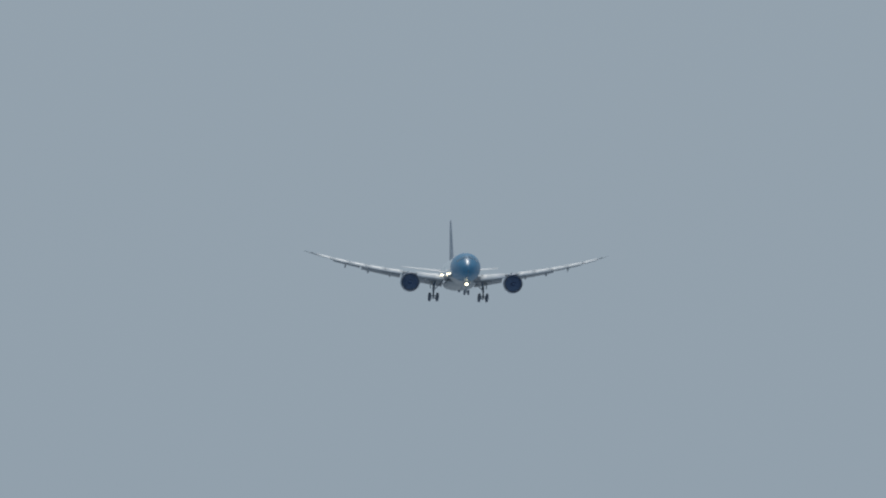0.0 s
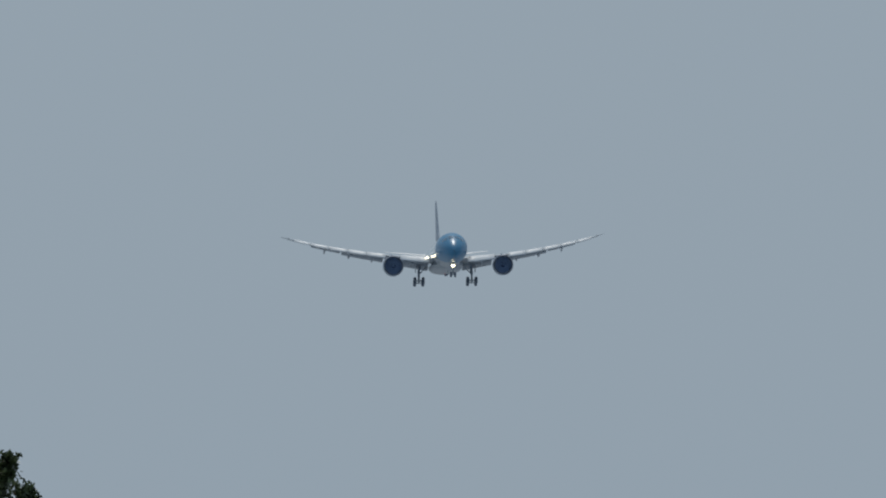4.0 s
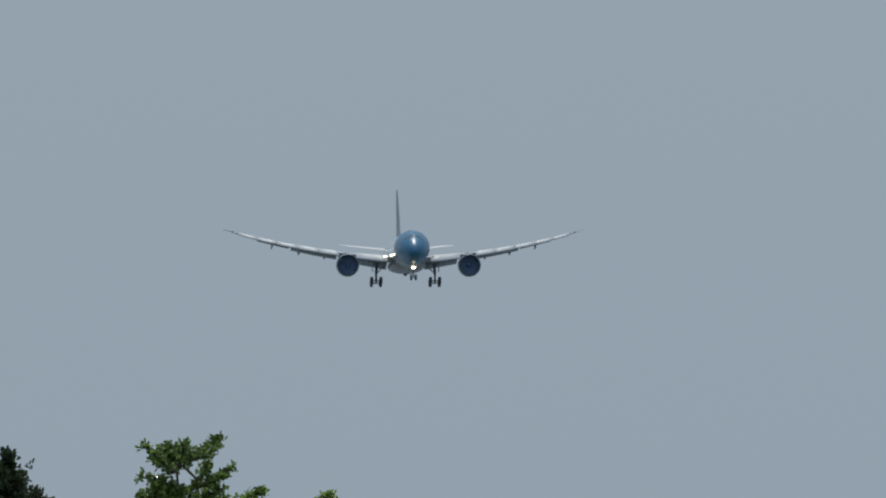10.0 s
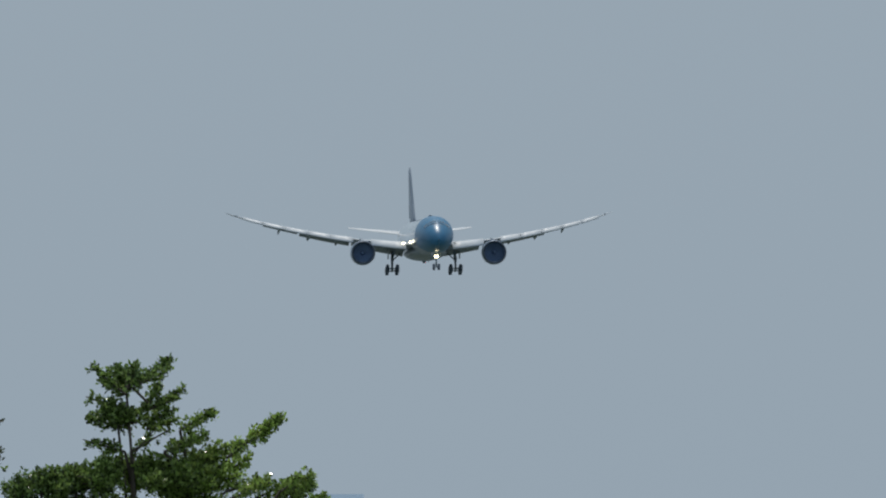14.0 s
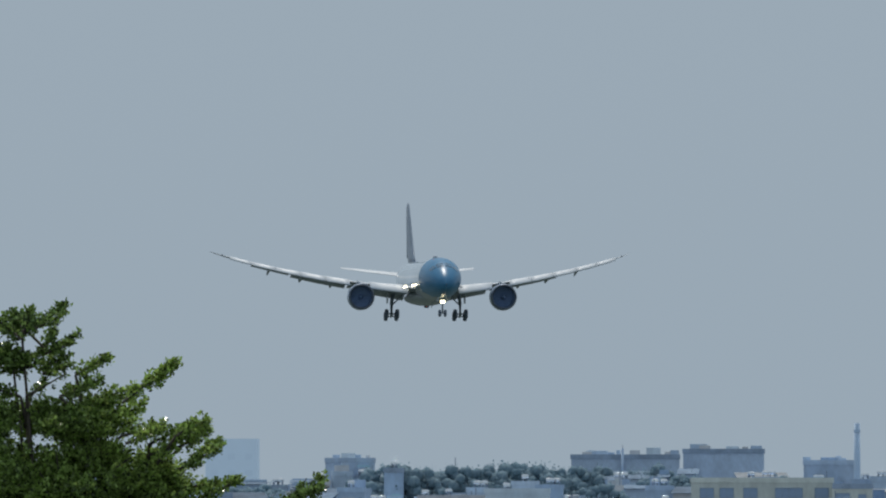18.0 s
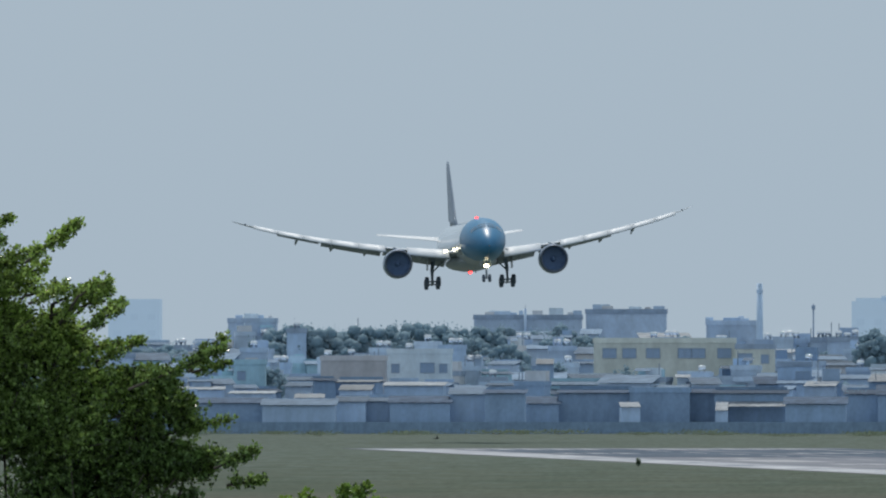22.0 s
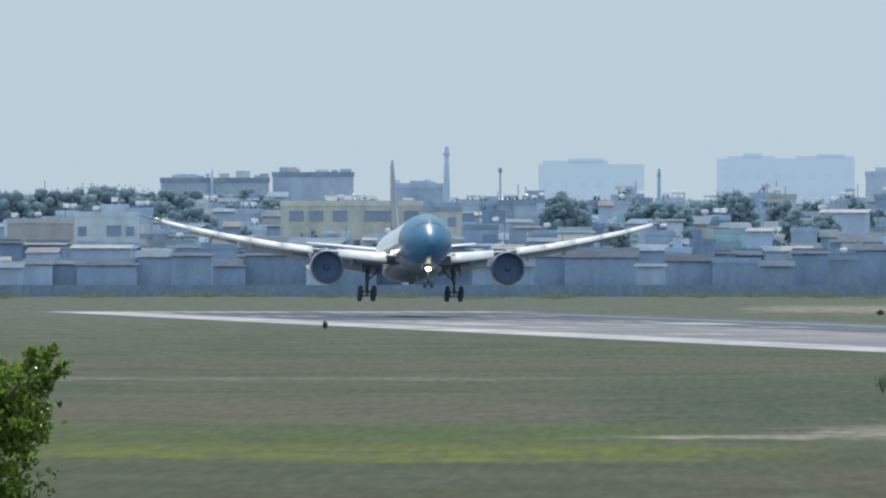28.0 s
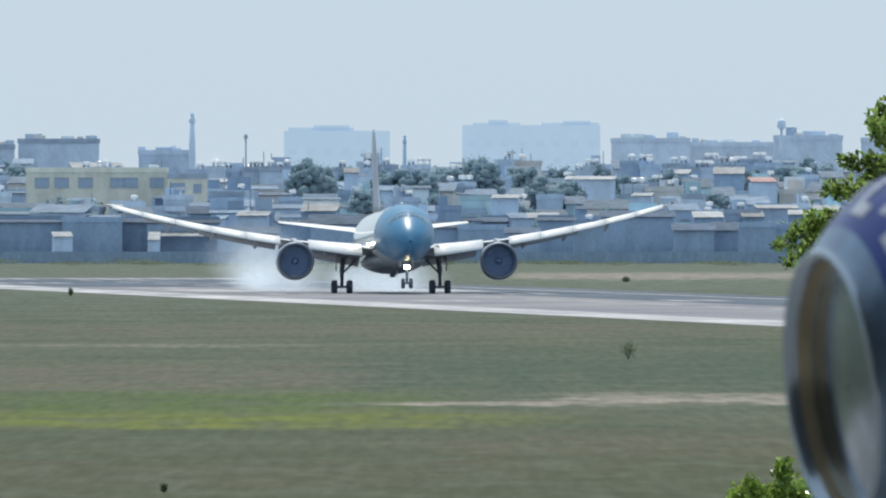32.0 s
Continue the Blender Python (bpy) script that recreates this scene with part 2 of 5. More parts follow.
def overlay(m, rows):
    """Adds stretches of other growth and a band of painted haze to a ground material. rows: colour, from and to y, from
    and to x, strength; their borders waver and fade.
    """
    n, l = m.node_tree.nodes, m.node_tree.links
    tint = next(q for q in n if q.bl_idname == "ShaderNodeHueSaturation")
    src = tint.inputs["Color"].links[0].from_socket
    geo, cut = n.new("ShaderNodeTexCoord"), n.new("ShaderNodeSeparateXYZ")
    l.new(geo.outputs["Object"], cut.inputs[0])
    wob, mp = n.new("ShaderNodeTexNoise"), n.new("ShaderNodeMapping")
    mp.inputs["Scale"].default_value = (1.8, 1, 1)
    wob.inputs["Scale"].default_value, wob.inputs["Detail"].default_value = 0.035, 7
    wob.inputs["Roughness"].default_value = 0.65
    l.new(geo.outputs["Object"], mp.inputs[0]), l.new(mp.outputs[0], wob.inputs["Vector"])

    def maths(op, p, q):
        nd = n.new("ShaderNodeMath")
        nd.operation = op
        for k, v in enumerate((p, q)):
            if isinstance(v, (int, float)):
                nd.inputs[k].default_value = v
            else:
                l.new(v, nd.inputs[k])
        return nd.outputs[0]

    def rise(sock, lo, hi):
        r = n.new("ShaderNodeMapRange")
        r.interpolation_type = "SMOOTHSTEP"
        r.inputs["From Min"].default_value, r.inputs["From Max"].default_value = lo, hi
        l.new(sock, r.inputs["Value"])
        return r.outputs[0]
    tuft, mp2 = n.new("ShaderNodeTexNoise"), n.new("ShaderNodeMapping")
    mp2.inputs["Scale"].default_value = (2.4, 0.35, 1)
    tuft.inputs["Scale"].default_value, tuft.inputs["Detail"].default_value = 0.16, 6
    l.new(geo.outputs["Object"], mp2.inputs[0]), l.new(mp2.outputs[0], tuft.inputs["Vector"])
    sway = maths("ADD", maths("SUBTRACT", wob.outputs[0], 0.5), maths("MULTIPLY", maths("SUBTRACT", tuft.outputs[0], 0.5), 0.7))
    patchy = maths("ADD", 0.35, maths("MULTIPLY", rise(tuft.outputs[0], 0.36, 0.60), 0.75))
    for colour, y0, y1, x0, x1, k in rows:
        f = 0.3 * (y1 - y0)
        yy = maths("ADD", cut.outputs["Y"], maths("MULTIPLY", sway, 12 + 1.3 * (y1 - y0)))
        xx = maths("ADD", cut.outputs["X"], maths("MULTIPLY", sway, 18.0))
        a = maths("MULTIPLY", rise(yy, y0 - f, y0 + f), maths("SUBTRACT", 1.0, rise(yy, y1 - f, y1 + f)))
        b = maths("MULTIPLY", rise(xx, x0 - 3, x0 + 3), maths("SUBTRACT", 1.0, rise(xx, x1 - 3, x1 + 3)))
        fac = maths("MULTIPLY", maths("MULTIPLY", a, b), maths("MULTIPLY", patchy, k))
        mix = n.new("ShaderNodeMix")
        mix.data_type = "RGBA"
        l.new(fac, mix.inputs["Factor"]), l.new(src, mix.inputs[6])
        mix.inputs[7].default_value = (*colour, 1)
        src = mix.outputs[2]
    l.new(src, tint.inputs["Color"])


# Extra blue in the grass colours is haze; the far band is paled with it.
GREEN, OLIVE = (0.070, 0.104, 0.041), (0.062, 0.070, 0.043)
SAND, LUSH, DEEP, BROWN, HAZY_FAR = (0.240, 0.222, 0.196), (0.118, 0.138, 0.042), (0.056, 0.080, 0.060), (0.118, 0.105, 0.088), (0.112, 0.136, 0.118)
overlay(GRASS, [(HAZY_FAR, 2100, 3720, -400, 400, 0.8), (SAND, 2620, 2860, 8, 400, 0.9), (BROWN, 1500, 1640, -400, 400, 0.5), (SAND, 1378, 1412, -400, -10, 0.4), (DEEP, 1070, 1330, -6, 400, 0.8), (BROWN, 1060, 1230, -400, -4, 0.65),
                (SAND, 990, 1040, 5, 400, 0.8), (SAND, 982, 1000, -5, 8, 0.9), (GREEN, 915, 1060, -400, -1, 0.85), (LUSH, 880, 950, -400, 3, 0.9), (DEEP, 850, 890, -400, 400, 0.5), (BROWN, 760, 860, 0, 400, 0.7),
                (BROWN, 690, 760, -400, 2, 0.6), (DEEP, 640, 720, -3, 400, 0.5), (OLIVE, 500, 872, -400, 400, 0.75)])
ASPHALT = mat("worn_runway_asphalt", (0.240, 0.242, 0.262), spec=0.1, rough=0.8, vary=0.3, scale=0.022, fine=0.25, stretch=(2, 1, 1), second=(0.145, 0.162, 0.195), grain=(8, 1, 1))


def band(name, pts, z, material, thick=0.05):
    """A level sheet with a small edge, by its corners."""
    bm = bmesh.new()
    low = [bm.verts.new((x, y, z - thick)) for x, y in pts]
    top = [bm.verts.new((x, y, z)) for x, y in pts]
    bm.faces.new(top)
    for i in range(len(pts)):
        j = (i + 1) % len(pts)
        bm.faces.new((low[i], low[j], top[j], top[i]))
    bmesh.ops.recalc_face_normals(bm, faces=bm.faces[:])
    return part(name, bm, material, smooth=False)


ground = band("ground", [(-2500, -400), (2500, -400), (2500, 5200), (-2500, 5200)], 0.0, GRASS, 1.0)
tagged(ground, "flat airfield of dry and green grass", "ground", kind="structure")


# Hidden pale sheet added under the town to brighten the airliner's underside.
BOUNCE_SHEET = mat("bounce_light_paving", (0.36, 0.39, 0.42), rough=0.95, vary=0.3, scale=0.02, fine=0.3, second=(0.26, 0.29, 0.32), spec=0.1)
bounce_ground = band("pavement", [(-2500, 3697), (2500, 3697), (2500, 5200), (-2500, 5200)], 0.06, BOUNCE_SHEET, 0.05)
tagged(bounce_ground, "unseen pale paving added to bounce light upwards", "pavement", kind="structure")


def along(s, side):
    """A place on the runway: s metres from the touchdown point towards the far end, side metres to its right."""
    ax, ay = -0.1002, 0.99497
    return (-5.2 + ax * s + ay * side, 2200.8 + ay * s - ax * side)


runway = band("runway", [along(450, -30), along(-2300, -30), along(-2300, 30), along(450, 30)], 0.03, ASPHALT)
tagged(runway, "pale worn asphalt runway with light shoulders", "runway", kind="structure")
# Darker bluish asphalt for the far half and the touchdown zone.
DARK_ASPHALT = mat("dark_bluish_asphalt", (0.115, 0.142, 0.180), spec=0.1, rough=0.9, vary=0.45, scale=0.02, fine=0.12, stretch=(2, 1, 1), grain=(8, 1, 1), second=(0.065, 0.086, 0.116))
PALE_EDGE = mat("pale_streaky_edge", (0.54, 0.55, 0.57), spec=0.1, rough=0.9, vary=0.45, scale=0.03, fine=0.12, stretch=(2, 1, 1), grain=(8, 1, 1), second=(0.22, 0.24, 0.28))
edge = band("pale_strip", [along(440, -28.6), along(-2300, -28.6), along(-2300, -21), along(440, -21)], 0.0335, PALE_EDGE, 0.003)
tagged(edge, "pale streaky strip along the runway's near edge", "runway", kind="structure")
strip = band("dark_strip", [along(430, 7), along(-2300, 7), along(-2300, 29.5), along(430, 29.5)], 0.0335, DARK_ASPHALT, 0.003)
strip.parent = runway
tagged(strip, "dark bluish far half of the asphalt")
dark_zone = band("dark_zone_strip", [along(420, -19), along(165, -19), along(165, 5), along(420, 5)], 0.0335, DARK_ASPHALT, 0.003)
dark_zone.parent = runway
tagged(dark_zone, "dark bluish strip in the touchdown zone")
LINE = mat("white_runway_paint", (0.40, 0.41, 0.43), rough=0.7, vary=0.3, scale=0.3, fine=2)


def marking(s0, s1, a, b, label):
    """A painted bar on the runway."""
    bm = bmesh.new()
    bm.faces.new([bm.verts.new((*along(s, side), 0.036)) for s, side in ((s0, a), (s0, b), (s1, b), (s1, a))])
    bmesh.ops.recalc_face_normals(bm, faces=bm.faces[:])
    if bm.faces[0].normal.z < 0:
        bmesh.ops.reverse_faces(bm, faces=bm.faces[:])
    part("marking", bm, LINE, runway, label, smooth=False)


for side in (-1, 1):
    marking(-2250, 440, side * 22.2, side * 23.4, "white runway edge line")
    if side < 0:
        marking(-2250, 300, -29.8, -27.5, "pale concrete shoulder edge")
    for k in range(6):
        marking(400, 432, side * (2.4 + 3.4 * k), side * (4.4 + 3.4 * k), "white threshold stripe")
    for s0 in (270, 120, -30, -180):
        for k in range(3 if s0 > 200 else 2):
            marking(s0, s0 + 24, side * (9 + 3.2 * k), side * (11 + 3.2 * k), "white touchdown bar")
    marking(40, 95, side * 8.5, side * 15.5, "broad white aiming mark")
for k in range(30):
    marking(340 - 50 * k, 370 - 50 * k, -0.45, 0.45, "white centre line dash")

# ---- the airliner ----
BEACONS = []
TRUCKS = []


def airliner():
    """A wide twin-engined airliner; its nose points along -y, its main wheels stand on z = 0 at y = 0."""
    jet = empty("airliner")
    tagged(jet, "blue and white twin-engined airliner with its landing gear down", "airplane")
    # fuselage: y, half width, half height, centre height
    shape = [(-31.4, 0.10, 0.10, 4.55), (-31.1, 0.75, 0.70, 4.60), (-30.5, 1.25, 1.15, 4.72), (-29.5, 1.75, 1.68, 4.92), (-28.0, 2.25, 2.22, 5.16),
             (-26.0, 2.62, 2.64, 5.36), (-23.5, 2.82, 2.88, 5.45), (-20.0, 2.885, 2.97, 5.48), (12.0, 2.885, 2.97, 5.48), (17.0, 2.75, 2.75, 5.68),
             (21.0, 2.35, 2.30, 6.05), (25.0, 1.70, 1.70, 6.55), (28.5, 1.05, 1.10, 7.0), (31.2, 0.35, 0.45, 7.4)]
    ys = []
    for a, b in zip(shape, shape[1:]):
        k = max(1, int((b[0] - a[0]) / 2))
        ys += [tuple(a[j] + (b[j] - a[j]) * i / k for j in range(4)) for i in range(k)]
    ys.append(shape[-1])

    def arc(upper, n):
        loops = []
        for y, w, h, c in ys:
            cut = radians(122 + 57 * min(1, max(0, (-19 - y) / 8)))
            lo, hi = (-cut, cut) if upper else (cut, 2 * math.pi - cut)
            loops.append([(w * math.sin(a), y, c + h * math.cos(a)) for a in [lo + (hi - lo) * i / n for i in range(n + 1)]])
        return loops
    upper = arc(True, 40)
    cut_at = next(i for i, q in enumerate(ys) if q[0] > -22.6)
    part("nose", rings(bmesh.new(), upper[:cut_at + 1], close=False, caps=False), BLUE, jet, "glossy turquoise blue nose and cockpit")
    part("upper_fuselage", rings(bmesh.new(), upper[cut_at:], close=False, caps=False), BARREL, jet, "blue upper fuselage with sky glare painted in")
    part("lower_fuselage", rings(bmesh.new(), arc(False, 16), close=False, caps=False), WHITE, jet, "pale grey belly")
    # belly fairing between the wings
    fl = []
    for y, w, h in ((-13.5, 0.3, 0.15), (-11.5, 2.2, 0.75), (-8, 2.95, 1.15), (0, 3.05, 1.25), (5, 2.8, 1.05), (8.5, 1.6, 0.5), (10, 0.3, 0.1)):
        fl.append([(w * math.cos(a), y, 3.15 + h * math.sin(a)) for a in [2 * math.pi * k / 20 for k in range(20)]])
    part("belly_fairing", rings(bmesh.new(), fl), WHITE, jet, "pale grey wing-to-body fairing")
    # cockpit windows follow the nose
    def skin(y, a, out=0.012):
        for p, q in zip(shape, shape[1:]):
            if p[0] <= y <= q[0]:
                k = (y - p[0]) / (q[0] - p[0])
                w, h, c = (p[j] + (q[j] - p[j]) * k for j in (1, 2, 3))
                return Vector(((w + out) * math.sin(a), y, c + (h + out) * math.cos(a)))
    for side in (-1, 1):
        for a0, a1, y0, y1, y2, y3 in ((3, 30, -28.7, -28.6, -27.3, -27.4), (33, 58, -28.5, -28.1, -26.9, -27.3)):
            bm = bmesh.new()
            grid = []
            for i in range(5):
                k = i / 4
                lo, hi = y0 + (y1 - y0) * k, y3 + (y2 - y3) * k
                grid.append([skin(lo + (hi - lo) * j / 3, side * radians(a0 + (a1 - a0) * k)) for j in range(4)])
            rings(bm, grid, close=False, caps=False)
            part("cockpit_window", bm, GLASS, jet, "dark cockpit window pane")

    # wings: x, leading edge y, chord, height, thickness
    plan = [(1.5, -12.6, 13.2, 4.15, 1.55), (2.9, -11.6, 12.0, 4.25, 1.45), (6.0, -9.4, 9.8, 4.55, 1.10), (10.0, -6.7, 7.5, 5.05, 0.86), (15.0, -3.5, 5.9, 5.85, 0.66),
            (20.0, -0.3, 4.5, 6.85, 0.52), (24.0, 2.3, 3.5, 7.80, 0.42), (27.0, 4.4, 2.6, 8.62, 0.30), (28.8, 6.2, 1.75, 9.20, 0.18), (30.1, 8.2, 0.7, 9.70, 0.06)]

    def foil(x, le, chord, z, thick, n=9, to=0.80):
        up, dn = [], []
        for i in range(n + 1):
            s = (i / n) ** 1.6 * to
            t = thick * 2.6 * (0.2969 * math.sqrt(s) - 0.126 * s - 0.3516 * s * s + 0.2843 * s ** 3 - 0.1015 * s ** 4)
            up.append((x, le + chord * s, z - chord * s * 0.035 + t * 1.05))
            dn.append((x, le + chord * s, z - chord * s * 0.035 - t * 0.72))
        return up[::-1] + dn[1:]

    def at_x(x):
        for p, q in zip(plan, plan[1:]):
            if p[0] <= x <= q[0]:
                k = (x - p[0]) / (q[0] - p[0])
                return [p[j] + (q[j] - p[j]) * k for j in range(5)]
    fine = [at_x(1.5 + 28.6 * i / 40) for i in range(40)] + [list(plan[-1])]
    for side in (-1, 1):
        bm = bmesh.new()
        loops = [[(side * px, py, pz) for px, py, pz in foil(*s)] for s in fine]
        wing = shade_underside(part("wing", rings(bm, loops), WING, jet, "upswept light grey wing, shade painted on its underside"))
        # droop slats along the leading edge
        for x0, x1 in ((3.6, 8.7), (11.4, 14.66), (14.7, 18.06), (18.1, 21.46), (21.5, 24.66), (24.7, 27.6)):
            sl = []
            for i in range(4):
                x, le, ch, z, th = at_x(x0 + (x1 - x0) * i / 3)
                c = ch * 0.13 + 0.36
                sl.append([(side * x, le + dy * c, z + 0.10 + dz * c) for dy, dz in
                           ((0.35, 0.16), (0.0, 0.10), (-0.35, -0.08), (-0.66, -0.34), (-0.74, -0.50), (-0.66, -0.56), (-0.30, -0.36), (0.0, -0.10), (0.35, 0.10))])
            shade_underside(part("slat", rings(bmesh.new(), sl), WING, wing, "extended leading-edge slat"))
        # flaps hang behind the rear spar
        for x0, x1, drop in ((3.2, 8.6, 20), (9.2, 11.2, 12), (11.5, 19.0, 16), (19.3, 24.5, 7)):
            fl = []
            for i in range(5):
                x, le, ch, z, th = at_x(x0 + (x1 - x0) * i / 4)
                c, a = ch * 0.26 + 0.25, radians(drop)
                hy, hz = le + ch * 0.83, z - ch * 0.83 * 0.035 - 0.10
                fl.append([(side * x, hy + dy * c * math.cos(a) + dz * c * math.sin(a), hz - dy * c * math.sin(a) + dz * c * math.cos(a)) for dy, dz in
                           ((-0.04, 0.0), (0.04, 0.09), (0.25, 0.12), (1.0, 0.01), (1.0, -0.01), (0.25, -0.06), (0.04, -0.07))])
            shade_underside(part("flap", rings(bmesh.new(), fl), WING, wing, "lowered trailing-edge flap"))
        # flap track fairings
        for x in (6.6, 13.4, 17.6, 22.0):
            _, le, ch, z, th = at_x(x)
            y0 = le + ch * 0.52
            n = 0.75 if x < 20 else 0.5
            pts = [(side * x, y0 + k, z - 0.30 * n - 0.62 * dz) for k, dz in ((0, 0.0), (0.7, 0.22), (1.8, 0.36), (3.2, 0.62), (4.4, 1.02), (5.2, 1.35))]
            part("flap_fairing", tube(pts, [0.05, 0.24 * n, 0.36 * n, 0.38 * n, 0.26 * n, 0.05], 10), UNDER_SHADE, wing, "canoe-shaped flap track fairing")
        # tip lamp
        x, le, ch, z, th = at_x(28.6)
        bm = bmesh.new()
        bmesh.ops.create_uvsphere(bm, u_segments=10, v_segments=6, radius=0.13)
        bmesh.ops.translate(bm, verts=bm.verts[:], vec=(side * x, le - 0.02, z + 0.03))
        part("tip_lamp", bm, LIP, wing, "clear wing-tip lamp cover")

        # engines
        ex, ey, ez = side * 10.13, -11.0, 3.05
        prof = [(0.00, 1.62), (-0.06, 1.70), (-0.02, 1.78), (0.15, 1.84), (0.9, 1.90), (2.2, 1.90), (3.6, 1.78), (4.7, 1.52), (4.75, 1.46)]
        loops = [[(ex + r * math.cos(a), ey + y, ez + r * math.sin(a)) for a in [2 * math.pi * k / 36 for k in range(36)]] for y, r in prof[2:]]
        eng = part("engine", rings(bmesh.new(), loops, caps=False), NACELLE, jet, "engine nacelle with a polished inlet lip")
        lip = [[(ex + r * math.cos(a), ey + y, ez + r * math.sin(a)) for a in [2 * math.pi * k / 36 for k in range(36)]]
               for y, r in ((0.30, 1.50), (0.08, 1.55), (-0.05, 1.64), (-0.07, 1.70), (-0.02, 1.782), (0.16, 1.845))]
        part("inlet_lip", rings(bmesh.new(), lip, caps=False), LIP, eng, "bare metal inlet lip")
        duct = [[(ex + r * math.cos(a), ey + y, ez + r * math.sin(a)) for a in [2 * math.pi * k / 36 for k in range(36)]] for y, r in ((0.29, 1.50), (1.0, 1.46), (1.5, 1.45), (1.9, 1.45))]
        part("inlet_duct", rings(bmesh.new(), duct, caps=False), INTAKE, eng, "dark inlet duct")
        disc = [[(ex + r * math.cos(a), ey + 1.62, ez + r * math.sin(a)) for a in [2 * math.pi * k / 24 for k in range(24)]] for r in (1.44, 0.3)]
        part("fan_disc", rings(bmesh.new(), disc, caps=False), INTAKE, eng, "dark fan disc")
        for k in range(18):
            bm = bmesh.new()
            a = 2 * math.pi * k / 18
            vs = [bm.verts.new((ex + r * math.cos(a + t), ey + y, ez + r * math.sin(a + t))) for r, t, y in ((0.35, 0.0, 1.54), (1.42, 0.10, 1.50), (1.42, 0.34, 1.56), (0.35, 0.25, 1.58))]
            bm.faces.new(vs)
            part("fan_blade", bm, INTAKE, eng)
        part("spinner", tube([(ex, ey + 0.75, ez), (ex, ey + 0.95, ez), (ex, ey + 1.2, ez), (ex, ey + 1.5, ez)], [0.02, 0.16, 0.28, 0.36], 14), INTAKE, eng, "dark spinner cone")
        core = [[(ex + r * math.cos(a), ey + y, ez + r * math.sin(a)) for a in [2 * math.pi * k / 24 for k in range(24)]] for y, r in ((4.3, 1.2), (5.6, 0.92), (6.6, 0.72), (7.3, 0.3))]
        part("exhaust", rings(bmesh.new(), core), EXHAUST, eng, "bare metal exhaust nozzle")
        pl = []
        for y, w, lo, hi in ((0.8, 0.05, 1.86, 1.92), (2.2, 0.22, 1.80, 2.18), (4.4, 0.30, 1.40, 2.30), (6.8, 0.24, 1.45, 2.1), (8.6, 0.06, 1.7, 1.9)):
            pl.append([(ex + sx * w, ey + y, ez + z) for sx, z in ((-1, lo), (1, lo), (1, hi), (-1, hi))])
        part("pylon", rings(bmesh.new(), pl), WHITE, eng, "pale grey engine pylon", smooth=False)

        # tailplane
        tl = []
        for x, le, ch, z, th in ((0.6, 20.4, 6.8, 6.60, 0.55), (3.0, 22.4, 5.2, 6.88, 0.42), (6.5, 25.2, 3.8, 7.34, 0.28), (9.6, 27.7, 2.4, 7.72, 0.14)):
            tl.append([(side * px, py, pz + (py - le - 0.3 * ch) * 0.15) for px, py, pz in foil(x, le, ch, z, th, to=0.98)])
        part("tailplane", rings(bmesh.new(), tl), WING, jet, "light grey tailplane")

        # main gear: strut, braces and a four-wheel truck
        gx = side * 4.9
        part("main_strut", tube([(gx - side * 0.25, 0, 4.1), (gx, 0, 2.2), (gx, 0, 0.75)], [0.26, 0.24, 0.17], 12), STEEL, jet, "thick grey main gear strut")
        part("side_brace", tube([(gx - side * 0.05, -0.1, 2.0), (gx - side * 1.7, -0.3, 3.6)], [0.09, 0.10], 8), STEEL, jet, "grey side brace")
        part("drag_brace", tube([(gx, -0.15, 1.9), (gx - side * 0.3, -2.2, 3.6)], [0.09, 0.10], 8), STEEL, jet, "grey drag brace")
        part("gear_door", box(0.07, 2.3, 1.75, (gx + side * 0.62, -0.2, 2.25), 0.03), WHITE, jet, "pale grey gear door on the strut", smooth=False)
        TRUCKS.append((part("truck_beam", box(0.30, 1.9, 0.28, (gx, 0, 0.52), 0.05), STEEL, jet, "wheel truck beam", smooth=False), 0.0))
        for wy in (-0.75, 0.75):
            TRUCKS.append((part("axle", tube([(gx - 0.85, wy, 0.66), (gx + 0.85, wy, 0.66)], [0.1, 0.1], 8), STEEL, jet), wy))
            for wx in (-0.76, 0.76):
                TRUCKS.append((wheel(jet, gx + wx, wy, 0.66, 0.66, 0.50), wy))

    # fin with rudder
    fin = []
    for y0, ch, z, w in ((16.2, 13.2, 8.05, 0.50), (18.6, 11.2, 9.2, 0.46), (21.6, 8.6, 12.0, 0.36), (24.6, 6.0, 15.0, 0.25), (26.3, 4.4, 16.7, 0.17), (26.9, 3.6, 17.1, 0.08)):
        fin.append([(sx * w * 0.72, y0 + ch * s, z) for s, sx in ((0, 0.15), (0.08, 0.62), (0.3, 1.0), (0.62, 0.72), (0.66, 0.6), (0.66, -0.6), (0.62, -0.72), (0.3, -1.0), (0.08, -0.62), (0, -0.15))])
    fin_ob = part("fin", rings(bmesh.new(), fin), FIN, jet, "tall blue tail fin")
    rud = []
    for y0, ch, z, w in ((18.6, 11.2, 9.2, 0.46), (21.6, 8.6, 12.0, 0.36), (24.6, 6.0, 15.0, 0.25), (26.2, 4.5, 16.6, 0.17)):
        rud.append([(sx * w * 0.72, y0 + ch * s, z) for s, sx in ((0.675, 0.58), (1.0, 0.06), (1.0, -0.06), (0.675, -0.58))])
    part("rudder", rings(bmesh.new(), rud), FIN, fin_ob, "blue rudder")

    # nose gear
    part("nose_strut", tube([(0, -25.6, 3.3), (0, -25.75, 1.6), (0, -25.8, 0.5)], [0.16, 0.13, 0.10], 10), STEEL, jet, "grey nose gear strut")
    part("nose_brace", tube([(0, -25.7, 1.8), (0, -24.2, 3.1)], [0.07, 0.08], 8), STEEL, jet)
